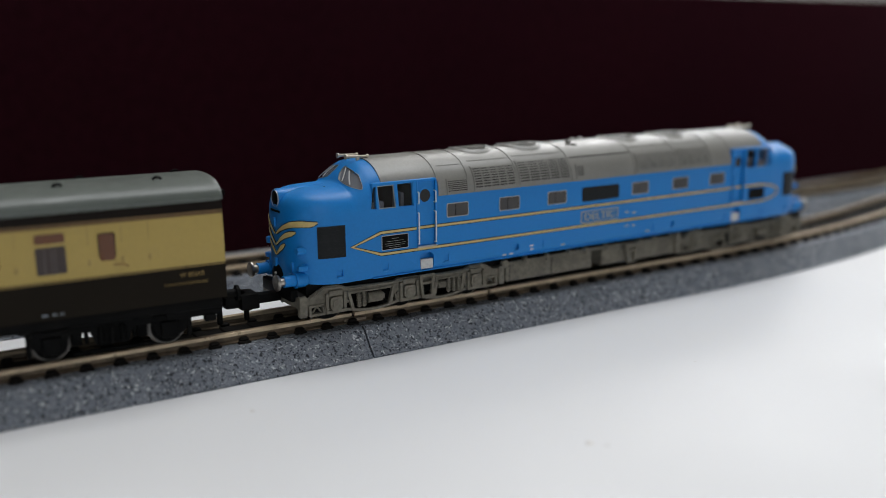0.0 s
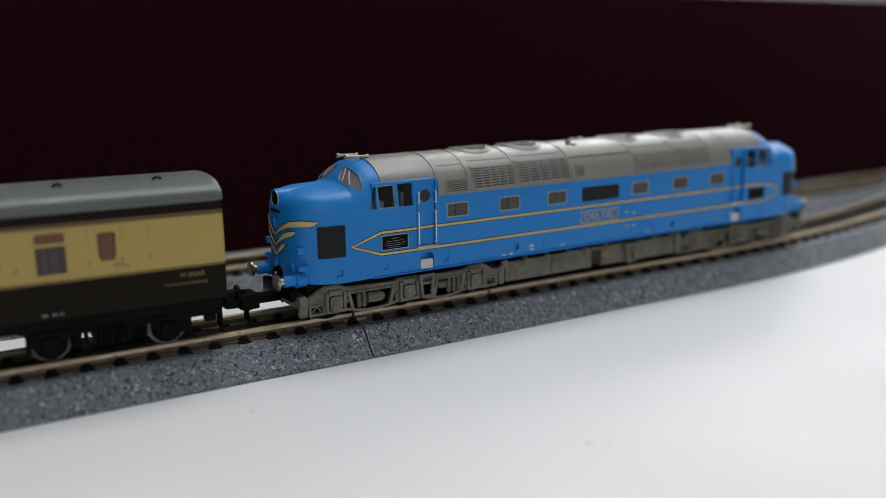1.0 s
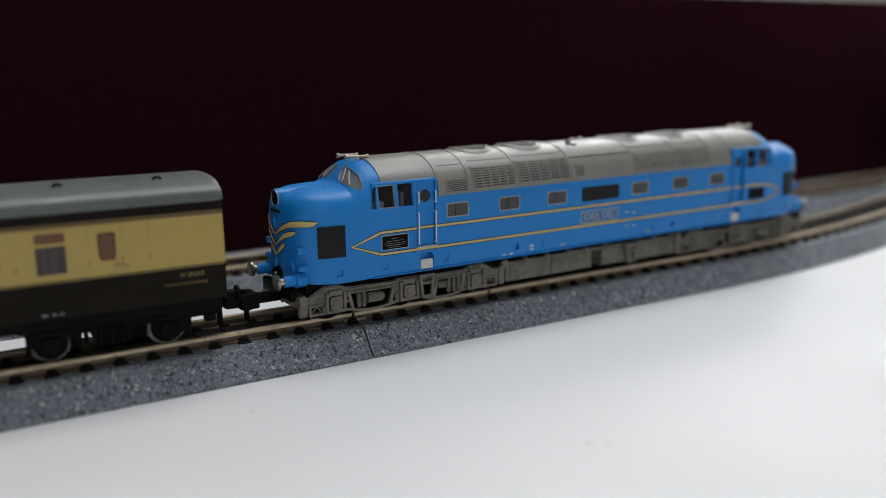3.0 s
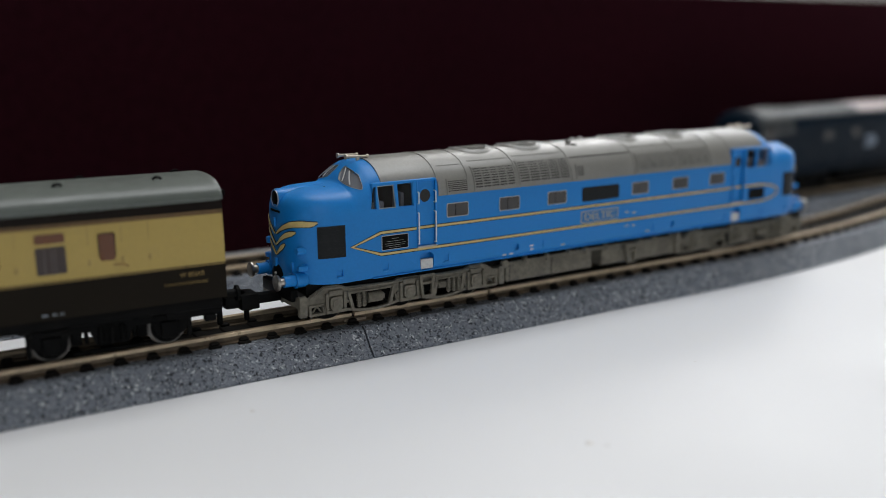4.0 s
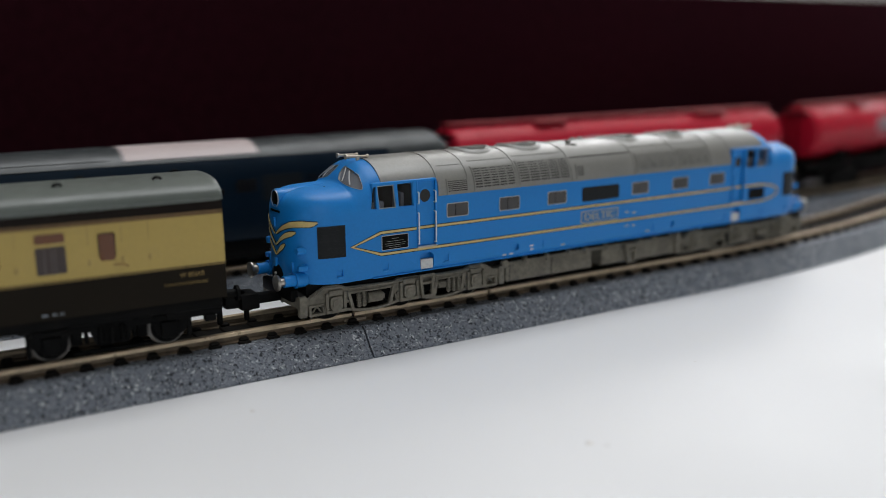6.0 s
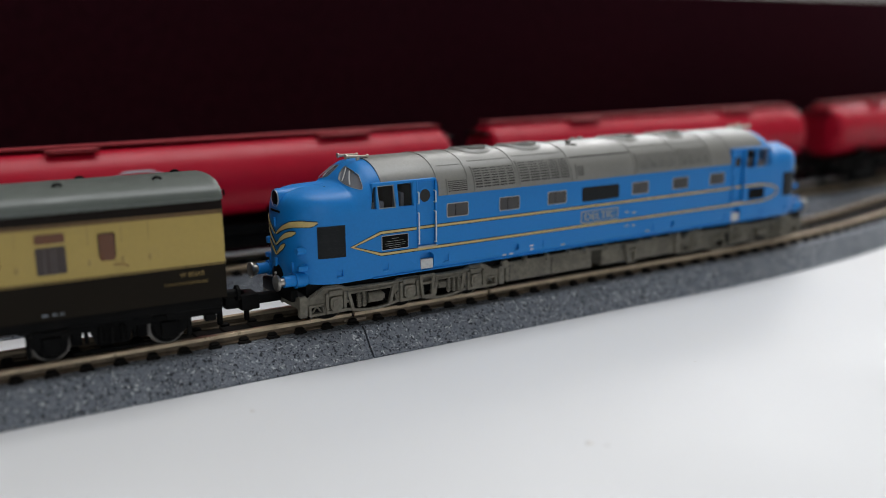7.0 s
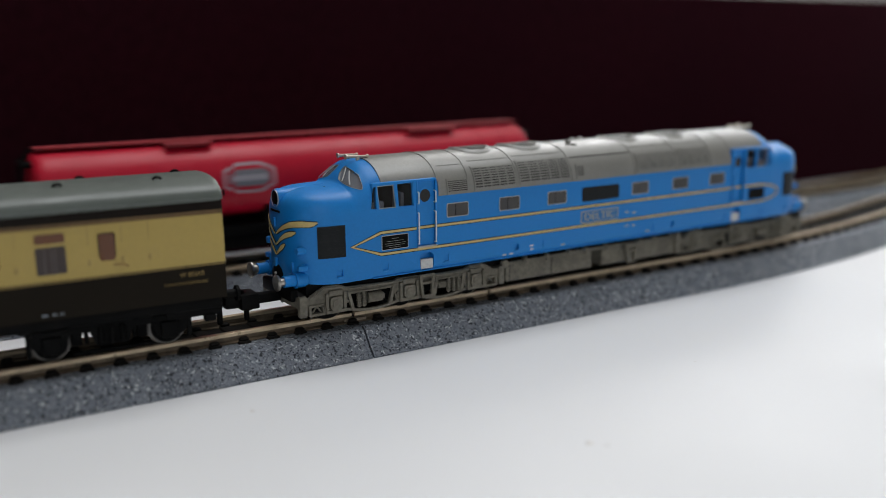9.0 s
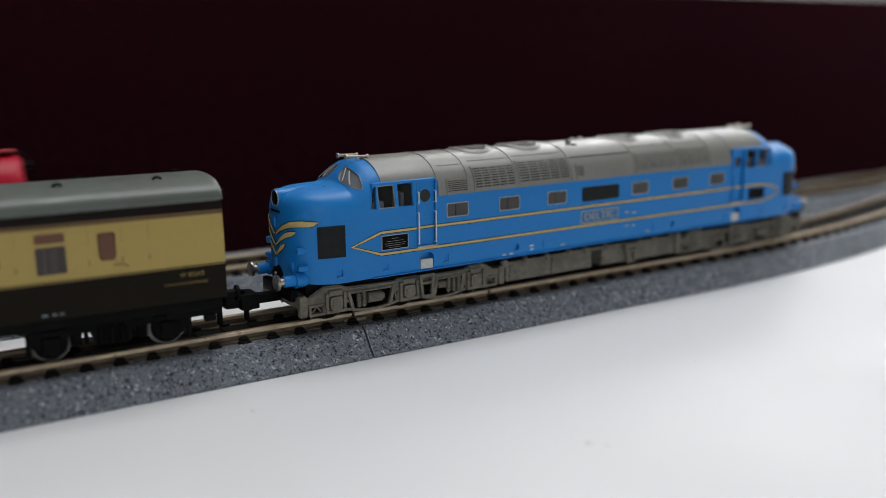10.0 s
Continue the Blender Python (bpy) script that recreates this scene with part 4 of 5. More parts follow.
    # underframe between the bogies
    u = part("underframe_tank", box(B(), -22.4, -0.4, -7.6, 7.6, 1.7, 5.3, 0.35), BOGIE_GREY, t, "grey tank between the bogies")
    part("battery_box", box(B(), 2.2, 23.8, -7.6, 7.6, 1.7, 5.3, 0.35), BOGIE_GREY, t, "grey battery box between the bogies")
    # The black spine also stands in for the shadow gap under the body.
    part("frame_spine", box(B(), -64, 64, -6.9, 6.9, 5.2, 7.1, 0.1), BLACK, t)
    for side in (-1, 1):
        y = lambda p, q: sorted((side * p, side * q))
        part("pipe", rods(B(), [(-23.0, side * 8.0, 5.5), (-12.0, side * 8.0, 5.6), (-2.0, side * 8.0, 5.7), (6, side * 8.0, 5.7), (23, side * 8.0, 5.6)], 0.3), BOGIE_GREY, t)
        for x in (-22.8, -18, -12.6, -7, -2.5, 3, 12.5, 17, 22):
            part("pipe_clip", box(B(), x - 0.3, x + 0.3, *y(7.3, 8.4), 5.1, 6.3, 0.1, 1), BOGIE_GREY, u)
        for x in (-23.2, 23.6):
            part("valve", cyl(B(), (x, side * 7.8, 5.6), (x, side * 8.6, 5.6), 0.8, 12), BOGIE_GREY, u)
        part("tank_seam", box(B(), -11.2, -11.05, *y(7.55, 7.68), 1.9, 5.1), DARK_SLOT, u)
        part("tank_seam", box(B(), -21.6, -21.45, *y(7.55, 7.68), 1.9, 5.1), DARK_SLOT, u)
    engine_bogie(t, -44.5, 1)
    engine_bogie(t, 44.5, -1)
    # noses
    for k in (-1, 1):
        lamp = part("headlamp", cyl(cyl(B(), (k * 57.0, 0, 21.55), (k * 65.4, 0, 21.3), 1.62, 24), (k * 65.3, 0, 21.3), (k * 65.95, 0, 21.3), 1.7, 24, 1.62), BLUE, t, "headlamp housing with a dark lens")
        part("lens", ball(cyl(B(), (k * 65.6, 0, 21.3), (k * 66.05, 0, 21.3), 1.3, 20), (k * 65.9, 0, 21.3), 1.2, sx=0.25), BLACK, lamp)
        part("lamp_rim", cyl(B(), (k * 65.7, 0, 21.3), (k * 66.15, 0, 21.3), 1.52, 20, caps=False), CHROME_PAINT, lamp)
        part("nose_slot", draped(B(), tree, ((k * 67, -1.9, 19.0), (k * 67, 1.9, 19.0), (k * 67, 1.9, 19.35), (k * 67, -1.9, 19.35)), (-k, 0, 0), 0.12, 0.15, 6, 1), BLACK, t)
        for side in (-1, 1):
            way = (-k * 0.75, -side * 0.66, 0)
            # gold wings on the nose, in three pairs
            for mat, grow, lift, nm in ((LINE_EDGE, 0.26, 0.12, "wing_edge"), (YELLOW_LINE, 0.0, 0.19, "wing")):
                for pts, wd in (([(k * 66.1, side * 0.3, 15.2), (k * 66.0, side * 2.0, 16.15), (k * 65.75, side * 3.4, 16.8), (k * 65.2, side * 4.75, 17.3), (k * 64.2, side * 6.2, 17.5), (k * 62.9, side * 7.4, 17.5), (k * 61.9, side * 8.0, 17.75)],
                                 (0.14, 0.38, 0.6, 0.75, 0.8, 0.7, 0.1)),
                                ([(k * 66.1, side * 0.1, 13.2), (k * 66.0, side * 1.8, 14.35), (k * 65.8, side * 3.3, 15.2), (k * 65.3, side * 4.6, 15.7), (k * 64.8, side * 5.5, 16.0)], (0.14, 0.36, 0.6, 0.68, 0.12)),
                                ([(k * 66.1, side * 0.1, 11.5), (k * 66.05, side * 1.2, 12.35), (k * 65.95, side * 2.3, 13.15), (k * 65.8, side * 3.1, 13.75)], (0.14, 0.36, 0.55, 0.12))):
                    part(nm, ribbon(B(), tree, pts, [w * 1.25 + grow for w in wd], way, lift, 0.2, 7), mat, t)
            # windscreen
            sw = (-k * 0.8, -side * 0.6, -0.1)
            ws = part("windscreen", draped(B(), tree, screen_corners(k, side, 1.02), sw, -0.22, 0.1, 14, 10, 0.5), SCREEN_GLASS, t, "windscreen pane greyed for reflected sky, in a thin dark frame")
            ws.visible_shadow = False
            a, b = (grid_on(tree, rounded_quad(screen_corners(k, side, f), 0.5), None, None, 14, 10, Vector(sw).normalized(), 0.06) for f in (1.02, 0.98))
            part("screen_frame", rim_band(B(), a, b, 0.3), CHROME_PAINT, ws, "thin silver windscreen frame")
            for pts in ([(54.1, 3.2, 23.6), (53.4, 2.6, 24.6), (53.1, 2.0, 25.7)], [(53.9, 5.6, 23.2), (53.4, 4.4, 24.2), (53.1, 3.4, 25.3)]):
                part("wiper", ribbon(B(), tree, [(k * x, side * y0, z) for x, y0, z in pts], (0.2, 0.18, 0.14), sw, 0.2, 0.12), WHITE_PLATE, ws)
            # horns on the cab roof
            hx, hy = (49.6, 52.7) if side > 0 else (49.0, 52.6), side * 1.5
            bm = cyl(B(), (k * hx[0], hy, 27.5), (k * hx[1], hy, 27.6), 0.24, 12, 0.28)
            cyl(bm, (k * hx[1], hy, 27.6), (k * (hx[1] + 0.5), hy, 27.61), 0.3, 12, 0.5)
            cyl(bm, (k * (hx[0] - 0.4), hy, 27.49), (k * hx[0], hy, 27.5), 0.42, 12, 0.3)
            box(bm, *sorted((k * 50.4, k * 51.0)), hy - 0.25, hy + 0.25, 26.6, 27.6, 0.05, 1)
            part("horn", bm, HORN, t, "pale brass air horn")
            # buffers
            bf = part("buffer", cyl(cyl(B(), (k * 64.0, side * 5.9, 7.9), (k * 67.6, side * 5.9, 7.9), 1.0, 18), (k * 63.6, side * 5.9, 7.9), (k * 65.6, side * 5.9, 7.9), 1.35, 18), BLUE, t, "buffer with a bare metal head")
            bm = cyl(B(), (k * 67.4, side * 5.9, 7.9), (k * 68.6, side * 5.9, 7.9), 0.75, 14)
            cyl(bm, (k * 68.5, side * 5.9, 7.9), (k * 68.9, side * 5.9, 7.9), 1.3, 24, 1.45)
            cyl(bm, (k * 68.9, side * 5.9, 7.9), (k * 69.1, side * 5.9, 7.9), 1.45, 24, 1.2)
            part("buffer_head", bm, SILVER, bf)
            # marker lamps and lamp irons
            part("marker_lamp", cyl(B(), (k * 62.4, side * 6.2, 12.9), (k * 65.3, side * 6.4, 12.9), 0.72, 14, 0.62), BLUE, t)
            part("lamp_iron", box(B(), *sorted((k * 64.6, k * 65.6)), *sorted((side * 4.6, side * 5.0)), 9.0, 10.8, 0.1, 1), BLUE, t)
            part("lamp_socket", box(B(), *sorted((k * 63.6, k * 65.4)), *sorted((side * 6.4, side * 7.5)), 9.6, 10.5, 0.2, 2), BLUE, t)
        part("lamp_iron", box(B(), *sorted((k * 65.6, k * 66.5)), -0.25, 0.25, 16.4, 18.0, 0.08, 1), BLUE, t)
        part("lamp_iron", box(B(), *sorted((k * 65.8, k * 66.6)), -0.3, 0.3, 9.4, 10.9, 0.08, 1), BLUE, t)
        hose = part("coupling_hood", ball(B(), (k * 65.6, 0, 7.9), 2.3, sx=0.55, sz=0.9), BLACK, t, "black coupling recess")
        part("coupling_bolt", ball(B(), (k * 66.9, -0.9, 8.4), 0.28), SILVER, hose)
        part("nem_coupler", box(box(B(), *sorted((k * 66.0, k * 72.0)), -1.0, 1.0, 3.4, 5.0, 0.2), *sorted((k * 70.5, k * 73.8)), -2.2, 2.2, 2.9, 5.6, 0.3), BLACK, t, "black coupler")
        part("snow_plate", box(B(), *sorted((k * 65.2, k * 66.6)), -6.4, 6.4, 4.2, 6.4, 0.3), BLACK, t)
    # thin black patch on the nose top for a speck of dust
    part("dust_speck", draped(B(), tree, ((-58.2, -3.1, 24), (-57.9, -3.1, 24), (-57.9, -2.8, 24), (-58.2, -2.8, 24)), (0, 0, -1), 0.05, 0.1, 3, 3, 0.9), BLACK, t)
    return t


locomotive()


# ---- the chocolate and cream coach ----
def ring(x, r, yc=0.0, zc=0.0, n=28):
    return [(x, yc + r * math.cos(k * 2 * math.pi / n), zc + r * math.sin(k * 2 * math.pi / n)) for k in range(n)]


def wheel(parent, x, side, r, mat, rim_mat, y0=4.3):
    w = part("wheel", cyl(B(), (x, side * (y0 + 0.1), r), (x, side * (y0 + 0.85), r), r - 0.2, 28), mat, parent)
    bm = B()
    loops = []
    for rr, yy in ((r - 0.15, y0), (r + 0.4, y0), (r + 0.4, y0 + 0.2), (r, y0 + 0.3), (r, y0 + 0.9), (r - 0.15, y0 + 0.9)):
        loops.append([(x + rr * math.cos(k * math.pi / 16), side * yy, r + rr * math.sin(k * math.pi / 16)) for k in range(32)])
    loft(bm, loops + loops[:1], caps=False)
    part("rim", bm, rim_mat, w, "bright metal wheel rim")
    return w


def coach_bogie(t, xc):
    g = part("bogie", box(B(), xc - 10.5, xc + 10.5, -4.0, 4.0, 4.5, 5.7, 0.3), BLACK, t, "black four-wheeled bogie")
    out = [(-11.8, 3.0), (-11.8, 4.2), (-10.4, 5.4), (-6.8, 5.7), (-5.8, 5.4), (-3.4, 5.2), (-2.4, 5.5), (2.4, 5.5), (3.4, 5.2), (5.8, 5.4), (6.8, 5.7), (10.4, 5.4), (11.8, 4.2), (11.8, 3.0), (10.9, 2.0),
           (6.9, 2.0), (6.2, 4.1), (3.2, 4.1), (2.4, 1.8), (-2.4, 1.8), (-3.2, 4.1), (-6.2, 4.1), (-6.9, 2.0), (-10.9, 2.0)]
    for side in (-1, 1):
        y = lambda p, q: sorted((side * p, side * q))
        part("side_frame", slab(B(), [(xc + x, z) for x, z in out], *y(6.3, 7.0)), BLACK, g)
        for k in (-1, 1):
            wheel(g, xc + k * 8.75, side, 2.75, BLACK, WHEEL_RIM)
            part("axlebox", box(B(), xc + k * 8.75 - 1.4, xc + k * 8.75 + 1.4, *y(6.8, 7.7), 1.5, 4.2, 0.25), BLACK, g)
            part("leaf_spring", box(B(), xc + k * 8.75 - 2.6, xc + k * 8.75 + 2.6, *y(6.9, 7.4), 4.3, 4.9, 0.2), BLACK, g)
        for u in (-1.6, 0, 1.6):
            bm = B()
            for q in range(4):
                cyl(bm, (xc + u, side * 7.2, 2.3 + q * 0.6), (xc + u, side * 7.2, 2.6 + q * 0.6), 0.6, 10)
            cyl(bm, (xc + u, side * 7.2, 2.1), (xc + u, side * 7.2, 4.8), 0.4, 8)
            part("coil_spring", bm, BLACK, g)
        for k in (-1, 1):
            part("brake_block", box(B(), xc + k * 4.9 - 0.9, xc + k * 4.9 + 0.7, *y(4.2, 5.6), 1.7, 4.3, 0.3), BLACK, g)
            part("brake_hanger", box(B(), xc + k * 3.6 - 0.3, xc + k * 3.6 + 0.3, *y(5.0, 5.6), 1.9, 4.6, 0.1, 1), BLACK, g)
        for k in (-1, 1):
            # bowed bearer spring over each axle
            bow = [(xc + k * 8.75 + 5.6 * q / 8, 5.75 - 0.9 * (1 - (q / 8) ** 2)) for q in range(-8, 9)]
            part("bearer_spring", slab(B(), bow + [(x, z + 0.35) for x, z in reversed(bow)], *y(7.0, 7.7)), BLACK, g)
            part("guard_iron", box(B(), *sorted((xc + k * 11.6, xc + k * 12.3)), *y(6.2, 7.1), 1.3, 5.2, 0.1, 1), BLACK, g)
        part("footboard", box(B(), xc - 6.0, xc + 6.0, *y(7.0, 8.0), 1.1, 1.45, 0.1, 1), BLACK, g)
    return g


def coach():
    t = thing("brake_coach", spot(-77.6, -0.1, ZR, 0, 0, -2.3), "chocolate and cream model coach with a grey roof", "coach")
    L = -117

    def side_y(z):
        k = (z - 13) / 9.0
        return 9.5 - 0.35 * k * k if z > 13 else 9.5 - 0.012 * (13 - z) ** 2

    def band(z0, z1, out=0.0, x0=L, x1=0.0, n=4):
        left = [(-(side_y(z0 + (z1 - z0) * k / n) + out), z0 + (z1 - z0) * k / n) for k in range(n + 1)]
        ringp = left + [(-y, z) for y, z in reversed(left)]
        return loft(B(), [[(x0, y, z) for y, z in ringp], [(x1, y, z) for y, z in ringp]])
    low = part("lower_body", band(7.4, 13.1), CHOCOLATE, t, "chocolate brown lower panels")
    up = part("cream_panel", band(13.1, 21.3), CREAM, t, "cream upper panels")
    part("cornice", band(21.3, 23.35, 0.03), BLACK_BAND, t, "black cornice band")
    part("lining", band(21.1, 21.75, 0.05, n=1), BROWN_LINE, t, "thin brown and gold lining")
    part("lining", band(12.98, 13.2, 0.03, n=1), GOLD, t, "thin gold lining")
    part("lining", band(13.2, 13.32, 0.028, n=1), BLACK_BAND, t)
    left = [(-9.0, 23.2), (-9.22, 23.35), (-9.15, 23.7)]
    for k in range(1, 17):
        a = math.pi / 2 * k / 16
        left.append((-9.1 * math.cos(a) ** 0.8, 23.7 + 2.95 * math.sin(a) ** 0.95))
    left[-1] = (0, 26.65)
    ringp = left + [(-y, z) for y, z in left[-2::-1]]
    rings = [[(L, y, z) for y, z in ringp]] + [[(-1.6 + d, y * (1 - s * 0.4), 23.2 + (z - 23.2) * (1 - s)) for y, z in ringp] for d, s in ((0, 0), (1.1, 0.008), (1.55, 0.035), (1.85, 0.09), (1.95, 0.15))]
    roof = part("roof", loft(B(), rings), COACH_ROOF, t, "grey-green roof")
    # rain strip along each side of the roof
    for side in (-1, 1):
        part("rain_strip", box(B(), L, -0.2, *sorted((side * 8.9, side * 9.42)), 23.15, 23.6, 0.12), COACH_ROOF, roof)
        for x in ((-8.6, -23.3, -38, -53, -68) if side < 0 else (-4.1, -19.1, -34, -49, -64)):
            yv = side * 3.6
            v = part("roof_vent", cyl(B(), (x, yv, 25.3), (x, yv, 26.1), 1.1, 18, 0.95), VENT, roof, "small domed roof ventilator")
            part("cowl", ball(B(), (x, yv, 26.15), 0.6, sy=1.2, sz=1.0), VENT_SKY, v)
            hoop = [(x + 0.78 * math.cos(math.pi * q / 8), yv - 0.35, 26.1 + 0.72 * math.sin(math.pi * q / 8)) for q in range(9)]
            part("hood_ring", rods(B(), hoop, 0.2), BLACK, v)
    for side in (-1, 1):
        y = lambda z, p, q: sorted((side * (side_y(z) + p), side * (side_y(z) + q)))
        for x0, x1 in ((-27.9, -23.4), (-45, -40.5), (-60, -55.5)):
            w = part("window", slab(B(), rounded(x0, x1, 14.2, 20.5, 0.4), *y(18, -0.02, 0.10)), CREAM, t, "brown glazed window with a transom")
            part("lower_pane", slab(B(), rounded(x0 + 0.18, x1 - 0.18, 14.35, 18.45, 0.3), *y(16.5, -0.1, 0.13)), CURTAIN_GREY, w)
            part("upper_pane", slab(B(), rounded(x0 + 0.18, x1 - 0.18, 18.95, 20.38, 0.3), *y(19.5, 0.0, 0.19)), BROWN_GLASS, w)
            for u in (1.35, 2.35, 2.85):
                part("curtain_fold", box(B(), x0 + u, x0 + u + 0.09, *y(16.5, 0.12, 0.14), 14.45, 18.3), CURTAIN, w)
        for x0, x1 in ((-19.0, -16.5), (-35.0, -32.5)):
            w = part("window", slab(B(), rounded(x0, x1, 15.4, 19.75, 0.35), *y(18, -0.04, 0.06)), BLACK_BAND, t, "small brown glazed window")
            part("pane", slab(B(), rounded(x0 + 0.14, x1 - 0.14, 15.55, 19.6, 0.3), *y(17.8, -0.04, 0.1)), BROWN_GLASS, w)
        for x in (-11.6, -15.6, -20.4, -30.4, -38.2):
            d = part("door_seam", box(B(), x - 0.06, x + 0.06, *y(17.5, -0.12, -0.03), 13.4, 21.0), SEAM, up)
            part("hinge", box(B(), x - 0.18, x + 0.18, *y(15, -0.05, 0.14), 15.0, 15.9, 0.05, 1), SEAM, d)
        part("door_handle", rods(B(), [(-17.0, side * 9.5, 14.75), (-16.3, side * 9.75, 14.85), (-15.3, side * 9.75, 14.7), (-14.9, side * 9.5, 14.35)], 0.13), SCUFF, t, "brass door handle")
        lettering("W 80668", 0.75, GOLD, low, spot(-5.4, side * 9.52, 11.85, 0, 0, 0 if side < 0 else 180), width=3.8)
        lettering("LOAD 8 TONS DISTRIBUTED", 0.42, GOLD, low, spot(-6.3, side * 9.47, 10.5, 0, 0, 0 if side < 0 else 180), width=6.8)
        for u in (0, 1.5, 2.5):
            for q in range(2 if u else 3):
                part("stencil_mark", box(B(), -27.6 + u + q * 0.3, -27.6 + u + q * 0.3 + 0.2, *y(8.3, -0.03, 0.04), 8.02, 8.4), STENCIL, low)
        part("solebar", box(B(), L + 1, -0.6, *sorted((side * 7.6, side * 8.6)), 5.7, 7.5, 0.2), BLACK, t, "black solebar")
    # end wall, gangway, buffers and coupler
    part("end_wall", box(B(), -0.1, 0.12, -8.9, 8.9, 7.4, 23.2, 0.2), BLACK, t, "black coach end")
    gw = part("gangway", box(B(), 0.2, 1.7, -3.4, 3.4, 6.8, 21.2, 0.3), BLACK, t, "black corridor gangway")
    for q in range(4):
        part("bellows_fold", box(B(), 0.4 + q * 0.34, 0.6 + q * 0.34, -3.7, 3.7, 6.6, 21.5, 0.15, 1), BLACK, gw)
    part("end_rail", rods(B(), [(0.1, -8.0, 24.6), (0.8, -8.0, 24.4), (0.8, -8.0, 23.6)], 0.15), BLACK, t)
    for side in (-1, 1):
        part("buffer", cyl(cyl(B(), (0.2, side * 5.8, 6.9), (2.4, side * 5.8, 6.9), 0.7, 14), (2.4, side * 5.8, 6.9), (2.9, side * 5.8, 6.9), 1.35, 18), BLACK, t, "black buffer")
    bm = box(B(), -6.0, 2.2, -1.0, 1.0, 3.6, 4.9, 0.2)
    box(bm, 1.5, 5.6, -2.4, 2.4, 3.2, 5.6, 0.35)
    box(bm, 5.0, 6.4, -2.0, 2.0, 2.4, 5.4, 0.3)
    part("coupler", bm, BLACK, t, "black hooked coupler")
    part("coupler_hook", box(B(), 0.6, 1.5, -0.4, 0.4, 0.2, 4.0, 0.1, 1), BLACK, t)
    part("coupler_hook", box(B(), 5.4, 6.2, -0.4, 0.4, 0.3, 4.0, 0.1, 1), BLACK, t)
    part("floor_frame", box(B(), L + 1, -0.5, -7.8, 7.8, 5.6, 7.6, 0.1), BLACK, t)
    part("truss", box(B(), -78, -38, -6.5, 6.5, 2.4, 5.7, 0.4), BLACK, t)
    for side in (-1, 1):
        part("end_step", box(B(), -9.5, -0.8, *sorted((side * 6.2, side * 7.9)), 4.4, 5.9, 0.2), BLACK, t)
        part("step_iron", box(B(), -3.4, -1.6, *sorted((side * 6.6, side * 8.1)), 3.4, 4.6, 0.15), BLACK, t)
    for x in (-17.7, -99.5):
        coach_bogie(t, x)
    return t


coach()


# ---- the passing train ----
def wagon_bogie(t, xc, reach, r=3.1):
    g = part("bogie", box(B(), xc - reach - 2.2, xc + reach + 2.2, -5.6, 5.6, 3.4, 6.2, 0.4), RUST_BLACK, t, "dark bogie")
    out = [(-reach - 3, 3.2), (-reach - 2.4, 5.0), (-3, 6.3), (3, 6.3), (reach + 2.4, 5.0), (reach + 3, 3.2), (reach + 1.6, 1.8), (reach - 1.8, 1.8), (2.6, 3.0), (2.0, 1.7), (-2.0, 1.7), (-2.6, 3.0), (-reach + 1.8, 1.8), (-reach - 1.6, 1.8)]
    for side in (-1, 1):
        part("side_frame", slab(B(), [(xc + x, z) for x, z in out], *sorted((side * 6.4, side * 7.3))), RUST_BLACK, g)
        for k in (-1, 1):
            wheel(g, xc + k * reach, side, r, RUST_BLACK, WHEEL_RIM)
            part("axlebox", box(B(), xc + k * reach - 1.2, xc + k * reach + 1.2, *sorted((side * 7.2, side * 7.9)), 2.0, 4.2, 0.25), RUST_BLACK, g)
    return g


